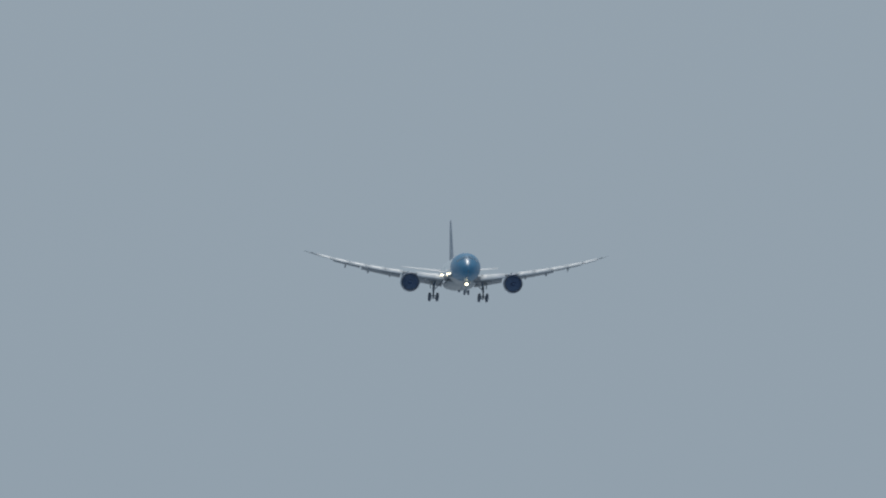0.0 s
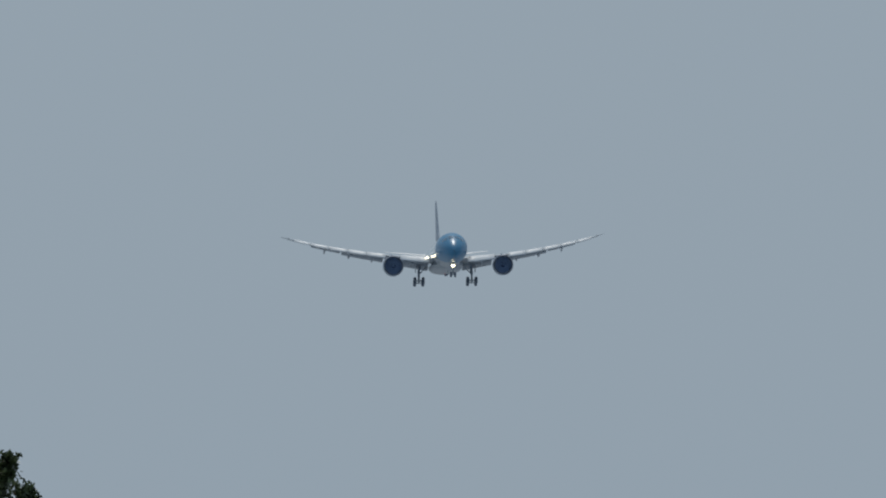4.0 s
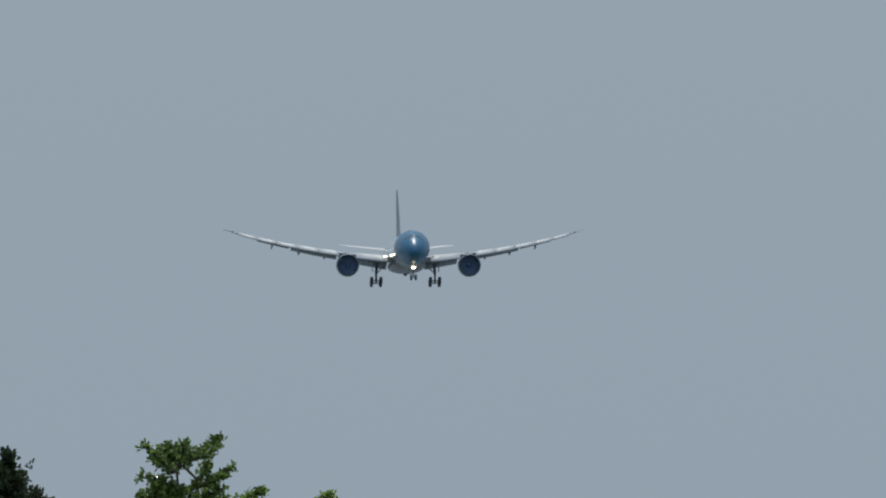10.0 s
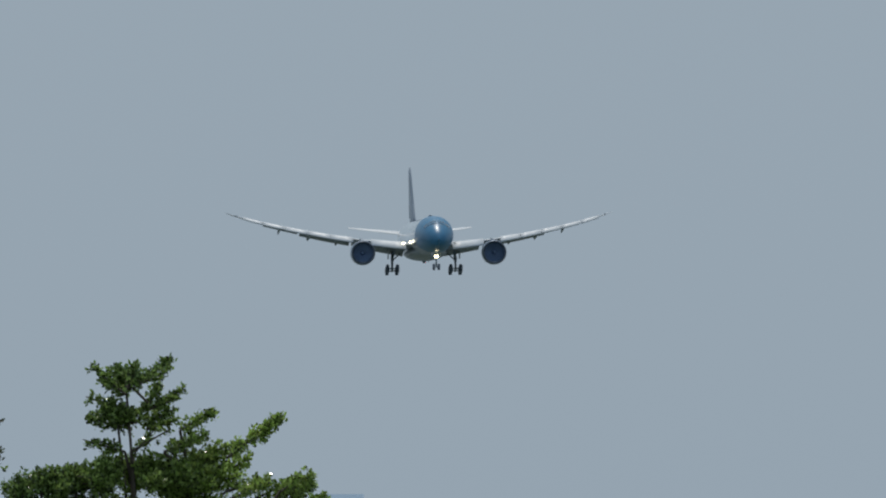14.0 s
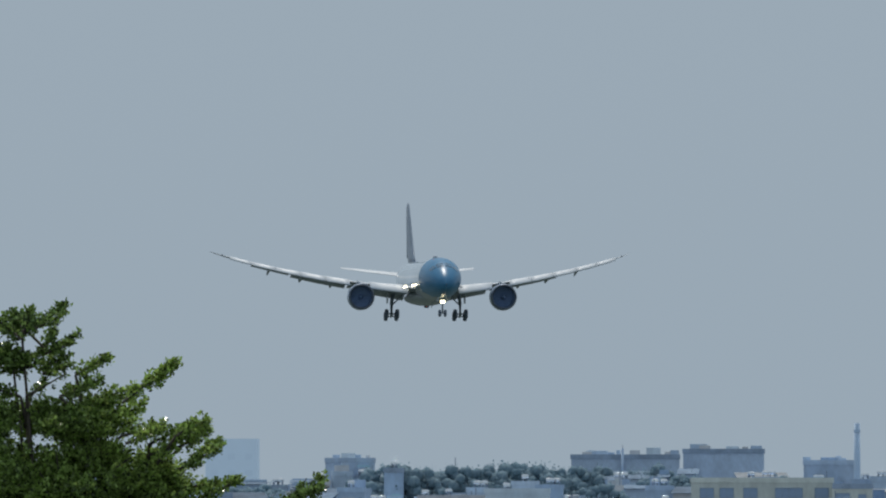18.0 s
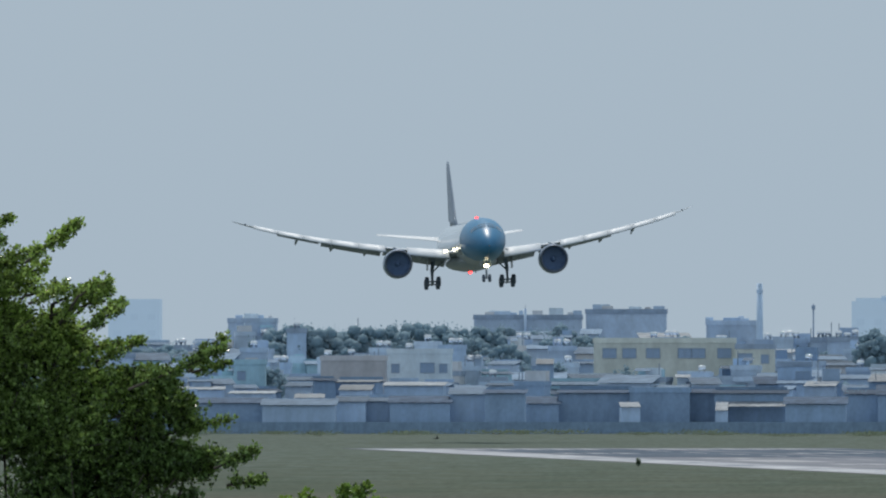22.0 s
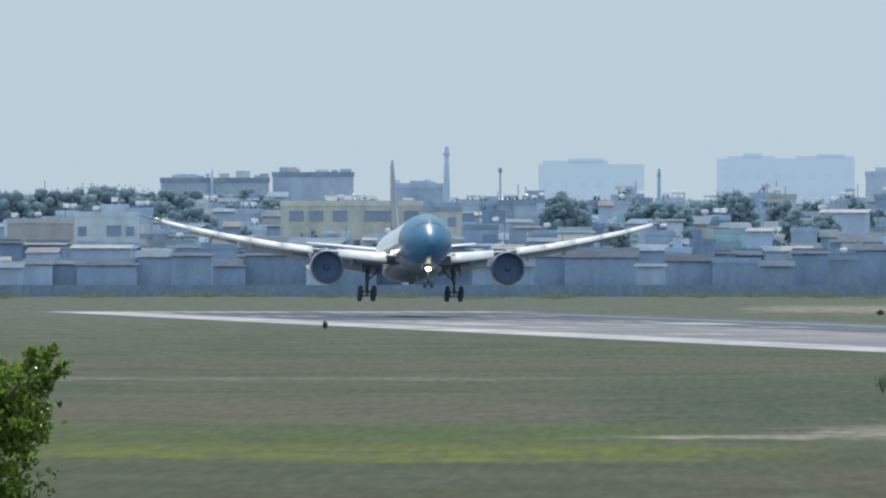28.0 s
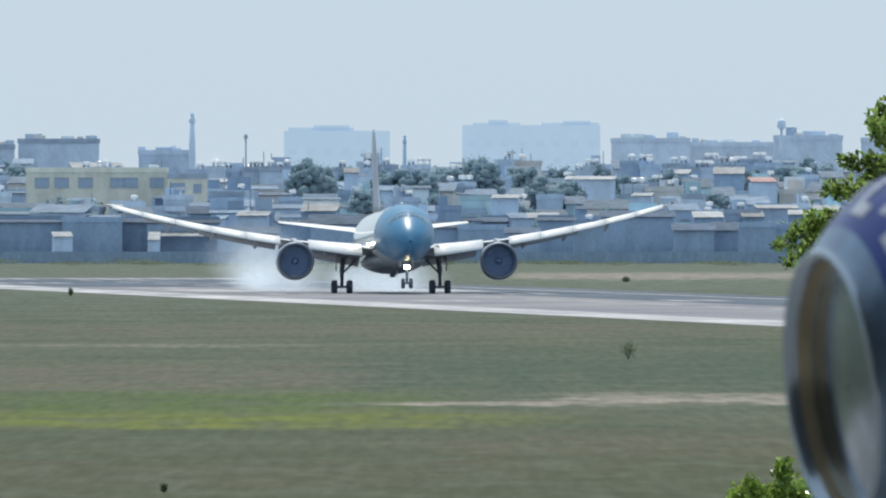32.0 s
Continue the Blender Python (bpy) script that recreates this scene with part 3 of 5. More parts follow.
    part("nose_axle", tube([(-0.45, -25.8, 0.5), (0.45, -25.8, 0.5)], [0.07, 0.07], 8), STEEL, jet)
    for wx in (-0.38, 0.38):
        wheel(jet, wx, -25.8, 0.5, 0.5, 0.36)
    for side in (-1, 1):
        part("nose_gear_door", box(0.05, 2.0, 0.75, (side * 0.62, -25.3, 2.15), 0.02), WHITE, jet, "small pale nose gear door", smooth=False)
    # lamps: a pair on the nose leg, one in each wing root
    for wx in (-0.13, 0.13):
        part("taxi_lamp", lens((wx, -25.98, 2.12), 0.20), LAMP, jet, "lit landing lamp on the nose gear")
    part("landing_lamp", lens((-3.9, -11.25, 4.32), 0.30), LAMP, jet, "lit landing lamp in the wing root")
    part("landing_lamp", lens((-2.98, -12.2, 4.62), 0.15), LAMP, jet, "lit landing lamp in the wing root")
    part("landing_lamp", lens((3.9, -11.25, 4.32), 0.28), DULL, jet, "unlit landing lamp in the wing root")
    for y, z in ((-1.0, 1.80), (-14.0, 8.42)):
        # Hood added to cover the red lens between flashes; it turns instead of blinking.
        hood = [[(r * math.cos(a), yy, 0.07 + r * math.sin(a)) for a in [math.pi * k / 8 for k in range(16)]] for yy, r in ((-0.35, 0.27), (0.12, 0.27), (0.12, 0.02))]
        beacon = part("beacon", rings(bmesh.new(), hood, caps=False), STEEL, jet, "flashing red beacon imitated by a turning hood")
        beacon.location = (0, y, z)
        part("lens", lens((0, -0.06, 0.07), 0.24), RED, beacon, "glowing red lens")
        BEACONS.append((beacon, y, z))
    for k, (y, z) in enumerate(((-16.5, 2.40), (-9.5, 1.75), (4.0, 1.9))):
        part("belly_antenna", tube([(0.2 * (k - 1), y, z + 0.35), (0.2 * (k - 1), y + 0.15, z - 0.2)], [0.10, 0.05], 6), WHITE, jet, "small blade antenna")
    return jet


def shade_underside(ob):
    """Paints shade onto the downward faces of a part with a darker grey."""
    ob.data.materials.append(UNDER_SHADE)
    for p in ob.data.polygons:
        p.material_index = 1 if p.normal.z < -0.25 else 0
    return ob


def lens(at, r):
    bm = bmesh.new()
    bmesh.ops.create_uvsphere(bm, u_segments=14, v_segments=8, radius=r)
    bmesh.ops.scale(bm, verts=bm.verts[:], vec=(1, 0.45, 1))
    bmesh.ops.translate(bm, verts=bm.verts[:], vec=at)
    return bm


def wheel(jet, x, y, z, r, w):
    """A wheel on its axle: tyre with rounded shoulders, rim inside."""
    prof = [(-0.5, 0.62), (-0.5, 0.86), (-0.38, 0.97), (-0.15, 1.0), (0.15, 1.0), (0.38, 0.97), (0.5, 0.86), (0.5, 0.62)]
    loops = [[(x + px * w, y + pr * r * math.cos(a), z + pr * r * math.sin(a)) for a in [2 * math.pi * k / 20 for k in range(20)]] for px, pr in prof]
    hub = part("wheel", tube([(x - w * 0.40, y, z), (x + w * 0.40, y, z)], [r * 0.62, r * 0.62], 16), STEEL, jet, "grey wheel rim")
    part("tyre", rings(bmesh.new(), loops, caps=False), RUBBER, hub, "black tyre, greyed by painted haze")
    return hub


jet = airliner()

# ---- trees near the terrace ----
LEAF = leaf_mat("glossy_green_leaves", (0.350, 0.470, 0.120), (0.110, 0.185, 0.058), shine=0.17, through=0.42, island=0.85)
DARK_LEAF = leaf_mat("dark_green_leaves", (0.070, 0.095, 0.045), (0.045, 0.068, 0.034))
LIGHT_LEAF = leaf_mat("fresh_green_leaves", (0.350, 0.480, 0.090), (0.150, 0.245, 0.050), shine=0.24, through=0.38)
BARK = mat("grey_brown_bark", (0.13, 0.11, 0.085), rough=0.9, vary=0.25, scale=4, fine=30, bump=0.01)


def leaves(name, places, ways, size, rng, material, parent, label, level=0.0):
    """Many small kite-shaped leaves, each at a place and pointing along a way; level turns their faces to the sky."""
    n = len(places)
    ways = ways / np.linalg.norm(ways, axis=1, keepdims=True)
    side = np.cross(ways, rng.normal(size=(n, 3)) + np.array([0, 0, level]))
    side /= np.linalg.norm(side, axis=1, keepdims=True) + 1e-9
    up = np.cross(side, ways)
    length = size * rng.uniform(0.7, 1.3, (n, 1))
    wide = length * 0.28
    v = np.stack([places, places + ways * length * 0.62 + side * wide + up * length * 0.08, places + ways * length, places + ways * length * 0.62 - side * wide + up * length * 0.08], 1).reshape(-1, 3)
    me = bpy.data.meshes.new(name)
    idx = np.arange(4 * n).reshape(-1, 4)
    me.from_pydata(v.tolist(), [], idx.tolist())
    me.materials.append(material)
    ob = new(name, me)
    ob.parent = parent
    tagged(ob, label)
    return ob


def tree(e, d, lobes, sprays, size, material, seed, label):
    """A tree d metres out. lobes: masses of foliage (e, h, half width, half height); sprays: twigs that stand out (from e, h to e, h)."""
    rng = np.random.default_rng(seed)
    k = d / 39030
    foot = Vector((e * k, d, 0))
    top = empty("tree", Matrix.Translation(foot))
    tagged(top, label, "tree")
    spots, ways, limbs = [], [], []

    def spray(a, b, n, spread):
        """Leaf rosettes along a twig from a to b."""
        a, b = np.array(a), np.array(b)
        s = rng.uniform(0.12, 0.93, n)
        c = a + (b - a) * s[:, None] + rng.normal(size=(n, 3)) * spread * (1.0 - 0.45 * s[:, None])
        for q in range(8):
            w = rng.normal(size=(n, 3)) + np.array([0, 0, 0.55]) + (b - a) / (np.linalg.norm(b - a) + 1e-9) * 0.5
            spots.append(c + rng.normal(size=(n, 3)) * size * 0.25)
            ways.append(w)
        limbs.append((a, b))
    for le, lh, rw, rh, thick in lobes:
        c = np.array([(le - e) * k, 0, EYE + lh * k])
        r = np.array([rw * k, 0.5 * (rw + rh) * k, rh * k])
        for _ in range(int(thick * (20 + rw * rh / 260))):
            u = rng.normal(size=3)
            u /= np.linalg.norm(u)
            if u[2] < -0.5:
                u[2] *= -1
            reach = rng.uniform(0.55, 1.03)
            tip = c + r * u * reach
            spray(c + r * u * 0.35 - np.array([0, 0, 0.2 * r[2]]), tip, int(10 + 26 * rng.random()), 0.10 * float(r.min()) + 0.03)
    for a0, b0, a1, b1, n, wide in sprays:
        y0 = rng.uniform(-0.5, 0.3)
        spray(((a0 - e) * k, y0, EYE + b0 * k), ((a1 - e) * k, y0 * 0.7, EYE + b1 * k), n, 0.72 * wide * k)
    leaves("crown", np.concatenate(spots), np.concatenate(ways), size, rng, material, top, "uneven crown of small clustered leaves", level=0.7)
    # trunk and limbs
    c0 = np.array([(np.mean([l[0] for l in lobes]) - e) * k, 0, EYE + min(l[1] - l[3] for l in lobes) * k])
    fork = Vector((c0[0] * 0.5, 0, max(1.8, c0[2] * 0.75)))
    part("trunk", tube([(0, 0, -0.1), (0.05, 0, fork.z * 0.5), fork], [0.22, 0.17, 0.14], 12), BARK, top, "grey-brown trunk")
    heads = []
    for le, lh, rw, rh, thick in lobes:
        p = Vector(((le - e) * k, 0, EYE + lh * k))
        mid = fork.lerp(p, 0.5) + Vector(rng.uniform(-0.2, 0.2, 3))
        part("limb", tube([fork, mid, p], [0.06, 0.025, 0.008], 8), BARK, top, "bare limb")
        heads.append(p)
    bm = bmesh.new()
    for a, b in limbs[::3] + limbs[-len(sprays):] if sprays else limbs[::3]:
        a, b = Vector(a), Vector(b)
        h = min(heads, key=lambda q: (q - a).length)
        q = (b - a).to_track_quat("Z", "Y")
        for p0, p1, r0, r1 in ((h, a, 0.014, 0.011), (a, b, 0.011, 0.004)):
            if (p1 - p0).length < 0.02 or (p0 is h and abs(p1.z - p0.z) < 0.8 * abs(p1.x - p0.x)):
                continue
            q = (p1 - p0).to_track_quat("Z", "Y")
            va = [bm.verts.new(p0 + q @ Vector((r0 * math.cos(t), r0 * math.sin(t), 0))) for t in (0, 2.1, 4.2)]
            vb = [bm.verts.new(p1 + q @ Vector((r1 * math.cos(t), r1 * math.sin(t), 0))) for t in (0, 2.1, 4.2)]
            for i in range(3):
                bm.faces.new((va[i], va[(i + 1) % 3], vb[(i + 1) % 3], vb[i]))
    tagged(part("twig_stuff", bm, BARK, top), "thin brown twigs", kind="stuff")
    return top


def lob(*rows):
    return [(r[0] - 784, 360 - r[1], r[2], r[3], r[4] if len(r) > 4 else 1.0) for r in rows]


def spr(*rows):
    """Twigs from one place to another, each with a count of leaf rosettes and a breadth."""
    return [(r[0] - 784, 360 - r[1], r[2] - 784, 360 - r[3], *(r[4:] or (52, 13))) for r in rows]


tree(-1830, 150, lob((-725, 425, 85, 75, 0.9), (-770, 505, 110, 75, 0.9), (-1291, 223, 90, 40, 0.7), (-1330, 320, 110, 70, 0.7), (-764, 528, 100, 66, 1.0), (-855, 550, 150, 80, 0.9), (-1141, 25, 30, 15, 0.35), (-1156, 91, 45, 14, 0.45), (-1131, 198, 120, 42, 0.9), (-1031, 208, 80, 45, 0.9), (-1231, 208, 70, 32, 0.6), (-1026, 197, 100, 42, 0.9), (-916, 297, 80, 50, 1.0), (-1066, 312, 170, 100, 0.9), (-739, 380, 65, 30, 1.0), (-674, 523, 95, 42, 1.1),
         (-924, 338, 120, 80, 1.0), (-914, 468, 180, 115, 1.2), (-824, 398, 110, 60, 1.0), (-860, 690, 270, 210, 0.8), (-1150, 560, 160, 140, 0.6), (-950, 1150, 380, 300, 0.15), (-690, 640, 110, 90, 0.8), (-1110, 400, 150, 110, 1.3), (-1165, 300, 120, 80, 1.0), (-1000, 440, 150, 110, 1.0), (-1010, 270, 90, 50, 0.8)),
     spr((-1136, 53, -1201, 1, 40, 9), (-1131, 43, -1156, 3, 40, 9), (-1131, 43, -1116, -2, 45, 9), (-1121, 33, -1061, -15, 55, 8), (-1111, 33, -1053, 3, 30, 7), (-1146, 53, -1186, 23, 40, 9), (-1106, 78, -1036, 41, 48, 8), (-1096, 68, -1076, 28, 30, 7), (-1096, 78, -1051, 58, 30, 7), (-1146, 78, -1211, 55, 35, 8),
         (-1131, 113, -1213, 91, 60, 9), (-1126, 103, -1181, 78, 60, 10), (-1121, 103, -1101, 68, 35, 8), (-1111, 108, -1051, 75, 50, 9), (-1106, 113, -1051, 98, 25, 8), (-1141, 153, -1216, 131, 40, 9), (-1131, 153, -1061, 113, 14, 10), (-1126, 153, -1091, 113, 10, 10), (-1043, 115, -981, 81, 60, 8), (-1071, 153, -991, 121, 50, 10),
         (-1061, 153, -1021, 125, 40, 10), (-1031, 173, -961, 143, 60, 11), (-961, 165, -856, 85, 100, 9), (-921, 133, -859, 95, 55, 10), (-981, 193, -921, 165, 50, 11), (-961, 223, -881, 203, 50, 10), (-911, 238, -821, 195, 60, 9), (-861, 223, -831, 201, 25, 8), (-841, 258, -783, 231, 40, 8), (-951, 237, -876, 204, 50, 10),
         (-876, 242, -804, 194, 90, 13), (-846, 232, -806, 212, 30, 9), (-856, 282, -778, 240, 60, 10), (-836, 312, -748, 302, 55, 9), (-996, 167, -941, 142, 45, 11), (-834, 338, -746, 298, 60, 10), (-774, 388, -592, 313, 140, 13), (-674, 358, -599, 293, 60, 11), (-664, 358, -589, 338, 40, 9), (-659, 338, -634, 298, 15, 8),
         (-804, 438, -659, 400, 90, 12), (-714, 468, -589, 440, 90, 11), (-624, 528, -544, 493, 80, 12), (-604, 558, -534, 548, 60, 11), (-914, 258, -814, 228, 50, 12)),
     0.031, LEAF, 11, "green small-leaved tree with tiered branches, seen over the terrace's edge")
tree(-1260, 135, lob((-472, 682, 125, 105, 1.5), (-535, 882, 190, 200)), spr((-415, 622, -383, 557), (-405, 622, -355, 560), (-395, 642, -330, 582), (-485, 622, -455, 572)),
     0.036, LIGHT_LEAF, 12, "smaller bright green tree with a rounded crown")
tree(-2240, 165, lob((-1455, 125, 78, 96), (-1415, 160, 50, 60), (-1450, 400, 165, 200)), spr((-1440, 70, -1440, 14), (-1410, 130, -1384, 88), (-1480, 80, -1492, 36)),
     0.045, DARK_LEAF, 13, "dark green tree standing among the others")
tree(-2560, 175, lob((-1800, -45, 95, 70), (-1748, -75, 48, 46, 0.6), (-1700, 40, 75, 75), (-1800, 200, 220, 200)), spr((-1740, -95, -1744, -146), (-1710, -80, -1704, -132), (-1690, -60, -1654, -55),
     (-1790, -100, -1790, -150)), 0.05, DARK_LEAF, 14, "tall dark green tree against the sky")
tree(-2390, 150, lob((-1588, 72, 46, 84), (-1590, 330, 150, 200)), spr((-1590, 20, -1592, -28), (-1582, 30, -1570, -20)), 0.034, LEAF, 15, "slender green treetop beside a darker tree")
tree(960, 120, lob((1660, 290, 120, 85), (1570, 345, 60, 40), (1800, 560, 300, 260)), spr((1600, 300, 1490, 284), (1570, 260, 1535, 205), (1600, 250, 1560, 190), (1520, 380, 1362, 440), (1490, 400, 1385, 470),
     (1480, 380, 1400, 410), (1560, 340, 1455, 335)), 0.038, LEAF, 16, "bright green tree with glossy leaves in sunlight")
tree(560, 110, lob((1400, 935, 85, 100), (1440, 1150, 150, 180)), spr((1370, 890, 1318, 850), (1390, 880, 1385, 822), (1340, 900, 1302, 870)), 0.036, LIGHT_LEAF, 17, "low bright green treetop beneath the terrace")
# ---- the town beyond the airfield ----
def paint(name, c, v=0.15, each=0.14):
    return mat(name, c, rough=0.9, vary=v, scale=0.25, fine=1.6, each=each, stretch=(1.6, 1.6, 0.6), grain=(1, 1, 0.7), second=tuple(q * 0.82 for q in c))


# Town colours are made lighter and bluer: the haze is in the paint.
WALLS = [paint("blue_grey_wall", (0.549, 0.668, 0.800)), paint("slate_wall", (0.420, 0.560, 0.740)), paint("pale_grey_wall", (0.687, 0.773, 0.837)), paint("cool_grey_wall", (0.509, 0.628, 0.764)),
         # The shaded slate's dark tone puts the front row's shade into the paint.
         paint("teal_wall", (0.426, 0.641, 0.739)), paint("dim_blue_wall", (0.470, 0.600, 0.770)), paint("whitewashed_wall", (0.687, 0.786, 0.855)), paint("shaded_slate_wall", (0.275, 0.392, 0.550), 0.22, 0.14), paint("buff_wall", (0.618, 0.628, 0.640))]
# Skyline and yellow paint are greyed with haze as well.
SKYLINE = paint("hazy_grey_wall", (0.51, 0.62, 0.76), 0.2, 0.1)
YELLOW = paint("hazy_yellow_wall", (0.62, 0.65, 0.60))
TAN = paint("tan_wall", (0.552, 0.540, 0.552))
# Pale colour and faint glow imitate haze in front of the far blocks.
PALE = mat("haze_glow_tower_wall", (0.37, 0.48, 0.585), rough=1, vary=0.03, scale=0.2, fine=1, emit=0.42)
TIN = mat("weathered_tin", (0.165, 0.235, 0.325), rough=0.9, vary=0.25, scale=0.5, fine=4, each=0.4)
# Tin darkened in its colour so sunlit roof edges on slate walls sink in.
DARK_TIN = mat("darkened_tin", (0.075, 0.115, 0.178), rough=0.95, vary=0.3, scale=0.5, fine=4, each=0.3)
BRIGHT_TIN = mat("new_pale_tin", (0.29, 0.32, 0.35), rough=0.75, vary=0.25, scale=0.5, fine=4, each=0.35)
TINRED = mat("red_tin", (0.40, 0.27, 0.27), rough=0.85, vary=0.15, scale=0.5, fine=4)
PANE = mat("dark_window_glass", (0.300, 0.405, 0.555), rough=0.4, vary=0.08)
FRAME = mat("window_frame_paint", (0.32, 0.40, 0.49), rough=0.6, vary=0.1)
TANK = mat("stainless_water_tank", (0.85, 0.86, 0.87), rough=0.07, metal=1.0, vary=0.03)
CONCRETE = mat("weathered_concrete", (0.36, 0.45, 0.57), rough=0.9, vary=0.18, scale=0.5, fine=4)
# Blue-grey leaf colour holds the haze over the town's trees.
TOWN_LEAF = leaf_mat("hazy_tree_leaves", (0.330, 0.455, 0.530), (0.270, 0.390, 0.460), shine=1.0, through=0.5, island=0.05)


def shared(name, bm, material):
    me = bpy.data.meshes.new(name)
    bm.to_mesh(me)
    bm.free()
    me.materials.append(material)
    return me


def window_meshes(w, h):
    bm = bmesh.new()
    for x, z, a, b in ((0, 0, w + 0.2, 0.1), (0, h + 0.1, w + 0.2, 0.1), (-w / 2 - 0.05, 0.1, 0.1, h), (w / 2 + 0.05, 0.1, 0.1, h), (0, 0.1, 0.06, h)):
        box(a, 0.14, b, (x, -0.07, z), bm=bm)
    return shared("window", bm, FRAME), shared("pane", box(w, 0.05, h, (0, -0.025, 0.1)), PANE)


WIN = window_meshes(1.25, 1.4)
WIDE = window_meshes(2.3, 1.6)
town = random.Random(5)


def add(name, me, at, parent, label=""):
    ob = new(name, me)
    ob.parent, ob.location = parent, at
    if label:
        tagged(ob, label)
    return ob


def tin_sheet(w, d, rise, thick=0.06):
    """A ridged sheet that slopes down to the front by rise over its depth d."""
    bm = bmesh.new()
    n = max(6, int(w / 0.8))
    top = [[(-w / 2 + w * i / n, y, z + (0.05 if i % 2 else 0.0)) for i in range(n + 1)] for y, z in ((-d / 2, 0), (d / 2, rise))]
    bot = [[(x, y, z - thick) for x, y, z in row] for row in top]
    t = [[bm.verts.new(p) for p in row] for row in top]
    b = [[bm.verts.new(p) for p in row] for row in bot]
    for i in range(n):
        bm.faces.new((t[0][i], t[0][i + 1], t[1][i + 1], t[1][i])), bm.faces.new((b[0][i + 1], b[0][i], b[1][i], b[1][i + 1]))
        bm.faces.new((t[0][i + 1], t[0][i], b[0][i], b[0][i + 1])), bm.faces.new((t[1][i], t[1][i + 1], b[1][i + 1], b[1][i]))
    for r in (0, n):
        bm.faces.new((t[0][r], t[1][r], b[1][r], b[0][r]))
    return bm


def house(x, y, w, d, h, wall, roof="flat", label="", win=True, awning=False, kind="house", turn=0.0, shed=True):
    top = empty(kind, pose(x, y, 0, 0, 0, turn))
    tagged(top, label or "plain rendered town house with a " + {"flat": "flat roof", "tin": "corrugated tin roof", "red": "red tin roof"}[roof], "building", group="houses of the town")
    part("wall", box(w, d, h), wall, top, smooth=False)
    if roof == "flat":
        bm = box(w + 0.3, d + 0.3, 0.18, (0, 0, h))
        for sx, sy, bw, bd in ((0, -1, w + 0.3, 0.15), (0, 1, w + 0.3, 0.15), (-1, 0, 0.15, d), (1, 0, 0.15, d)):
            box(bw, bd, 0.7, (sx * (w / 2 + 0.05), sy * (d / 2 + 0.05), h + 0.18), bm=bm)
        part("roof", bm, wall if town.random() < 0.75 else CONCRETE, top, "flat roof with a low parapet", smooth=False)
        if shed and town.random() < 0.55:
            part("stair_house", box(w * 0.35, d * 0.4, 2.3, (town.uniform(-0.25, 0.25) * w, 0.1 * d, h + 0.18)), wall, top, smooth=False)
        for _ in range(town.choice((0, 1, 2)) if shed else 0):
            px, ph = town.uniform(-0.42, 0.42) * w, town.uniform(1.0, 3.4)
            part("vent_pipe", box(0.14, 0.14, ph, (px, -0.3 * d, h + 0.18)), STEEL if ph > 2 else wall, top, smooth=False)
        if shed and town.random() < 0.35:
            part("lean_to", tin_sheet(w * town.uniform(0.35, 0.6), d * 0.35, 0.5), TIN, top, "rusty sheet over a roof corner", smooth=False).location = (town.uniform(-0.2, 0.2) * w, -0.2 * d, h + town.uniform(1.6, 2.2))
        if shed and town.random() < 0.45:
            uw, ud = w * town.uniform(0.4, 0.8), d * town.uniform(0.4, 0.7)
            part("upper_storey", box(uw, ud, town.uniform(1.8, 3.2), (town.uniform(-0.5, 0.5) * (w - uw), 0.5 * (d - ud), h + 0.18)), town.choice(WALLS), top, smooth=False)
    else:
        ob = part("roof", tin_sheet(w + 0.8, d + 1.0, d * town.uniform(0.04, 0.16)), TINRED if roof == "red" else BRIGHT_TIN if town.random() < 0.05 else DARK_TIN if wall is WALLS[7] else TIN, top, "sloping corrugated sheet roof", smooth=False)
        ob.location = (0, 0, h + 0.12)
        part("gable", box(w, 0.2, d * 0.12, (0, d / 2 - 0.1, h)), wall, top, smooth=False)
    if win:
        n, storeys = max(1, int(w / 2.6)), max(1, int(h / 3.3))
        for s in range(max(0, storeys - 2), storeys):
            for i in range(n):
                if town.random() < 0.45:
                    continue
                me = WIDE if town.random() < 0.25 else WIN
                wn_ob = add("window", me[0], ((i + 0.5) * w / n - w / 2, -d / 2, 1.0 + s * (h - 0.3) / storeys), top)
                add("pane", me[1], (0, 0.012, 0), wn_ob)
    if shed and town.random() < 0.35:
        bz = h * town.uniform(0.45, 0.8)
        part("balcony", box(w * 0.8, 1.1, 0.16, (0, -d / 2 - 0.55, bz)), CONCRETE, top, "narrow concrete balcony", smooth=False)
        part("railing", box(w * 0.8, 0.06, 0.8, (0, -d / 2 - 1.05, bz + 0.16)), town.choice(WALLS), top, "solid balcony railing", smooth=False)
    if awning:
        a = part("awning", tin_sheet(w * town.uniform(0.6, 1.1), 2.6, town.uniform(0.5, 1.3)), BRIGHT_TIN if town.random() < 0.3 else TIN, top, "corrugated awning", smooth=False)
        a.location = (town.uniform(-1, 1), -d / 2 - 1.25, h * town.uniform(0.62, 0.85))
    return top


def tank_thing():
    top = empty("water_tank")
    tagged(top, "stainless steel water tank lying on a frame on a roof", "water tank", group="rooftop water tanks")
    bm = tube([(-0.65, 0, 1.5), (-0.58, 0, 1.5), (-0.46, 0, 1.5), (0.46, 0, 1.5), (0.58, 0, 1.5), (0.65, 0, 1.5)], [0.18, 0.33, 0.40, 0.40, 0.33, 0.18], 18)
    part("barrel", bm, TANK, top)
    for sx in (-0.45, 0.45):
        part("stand", box(0.08, 0.8, 1.14, (sx, 0, 0)), STEEL, top, smooth=False)
    return top


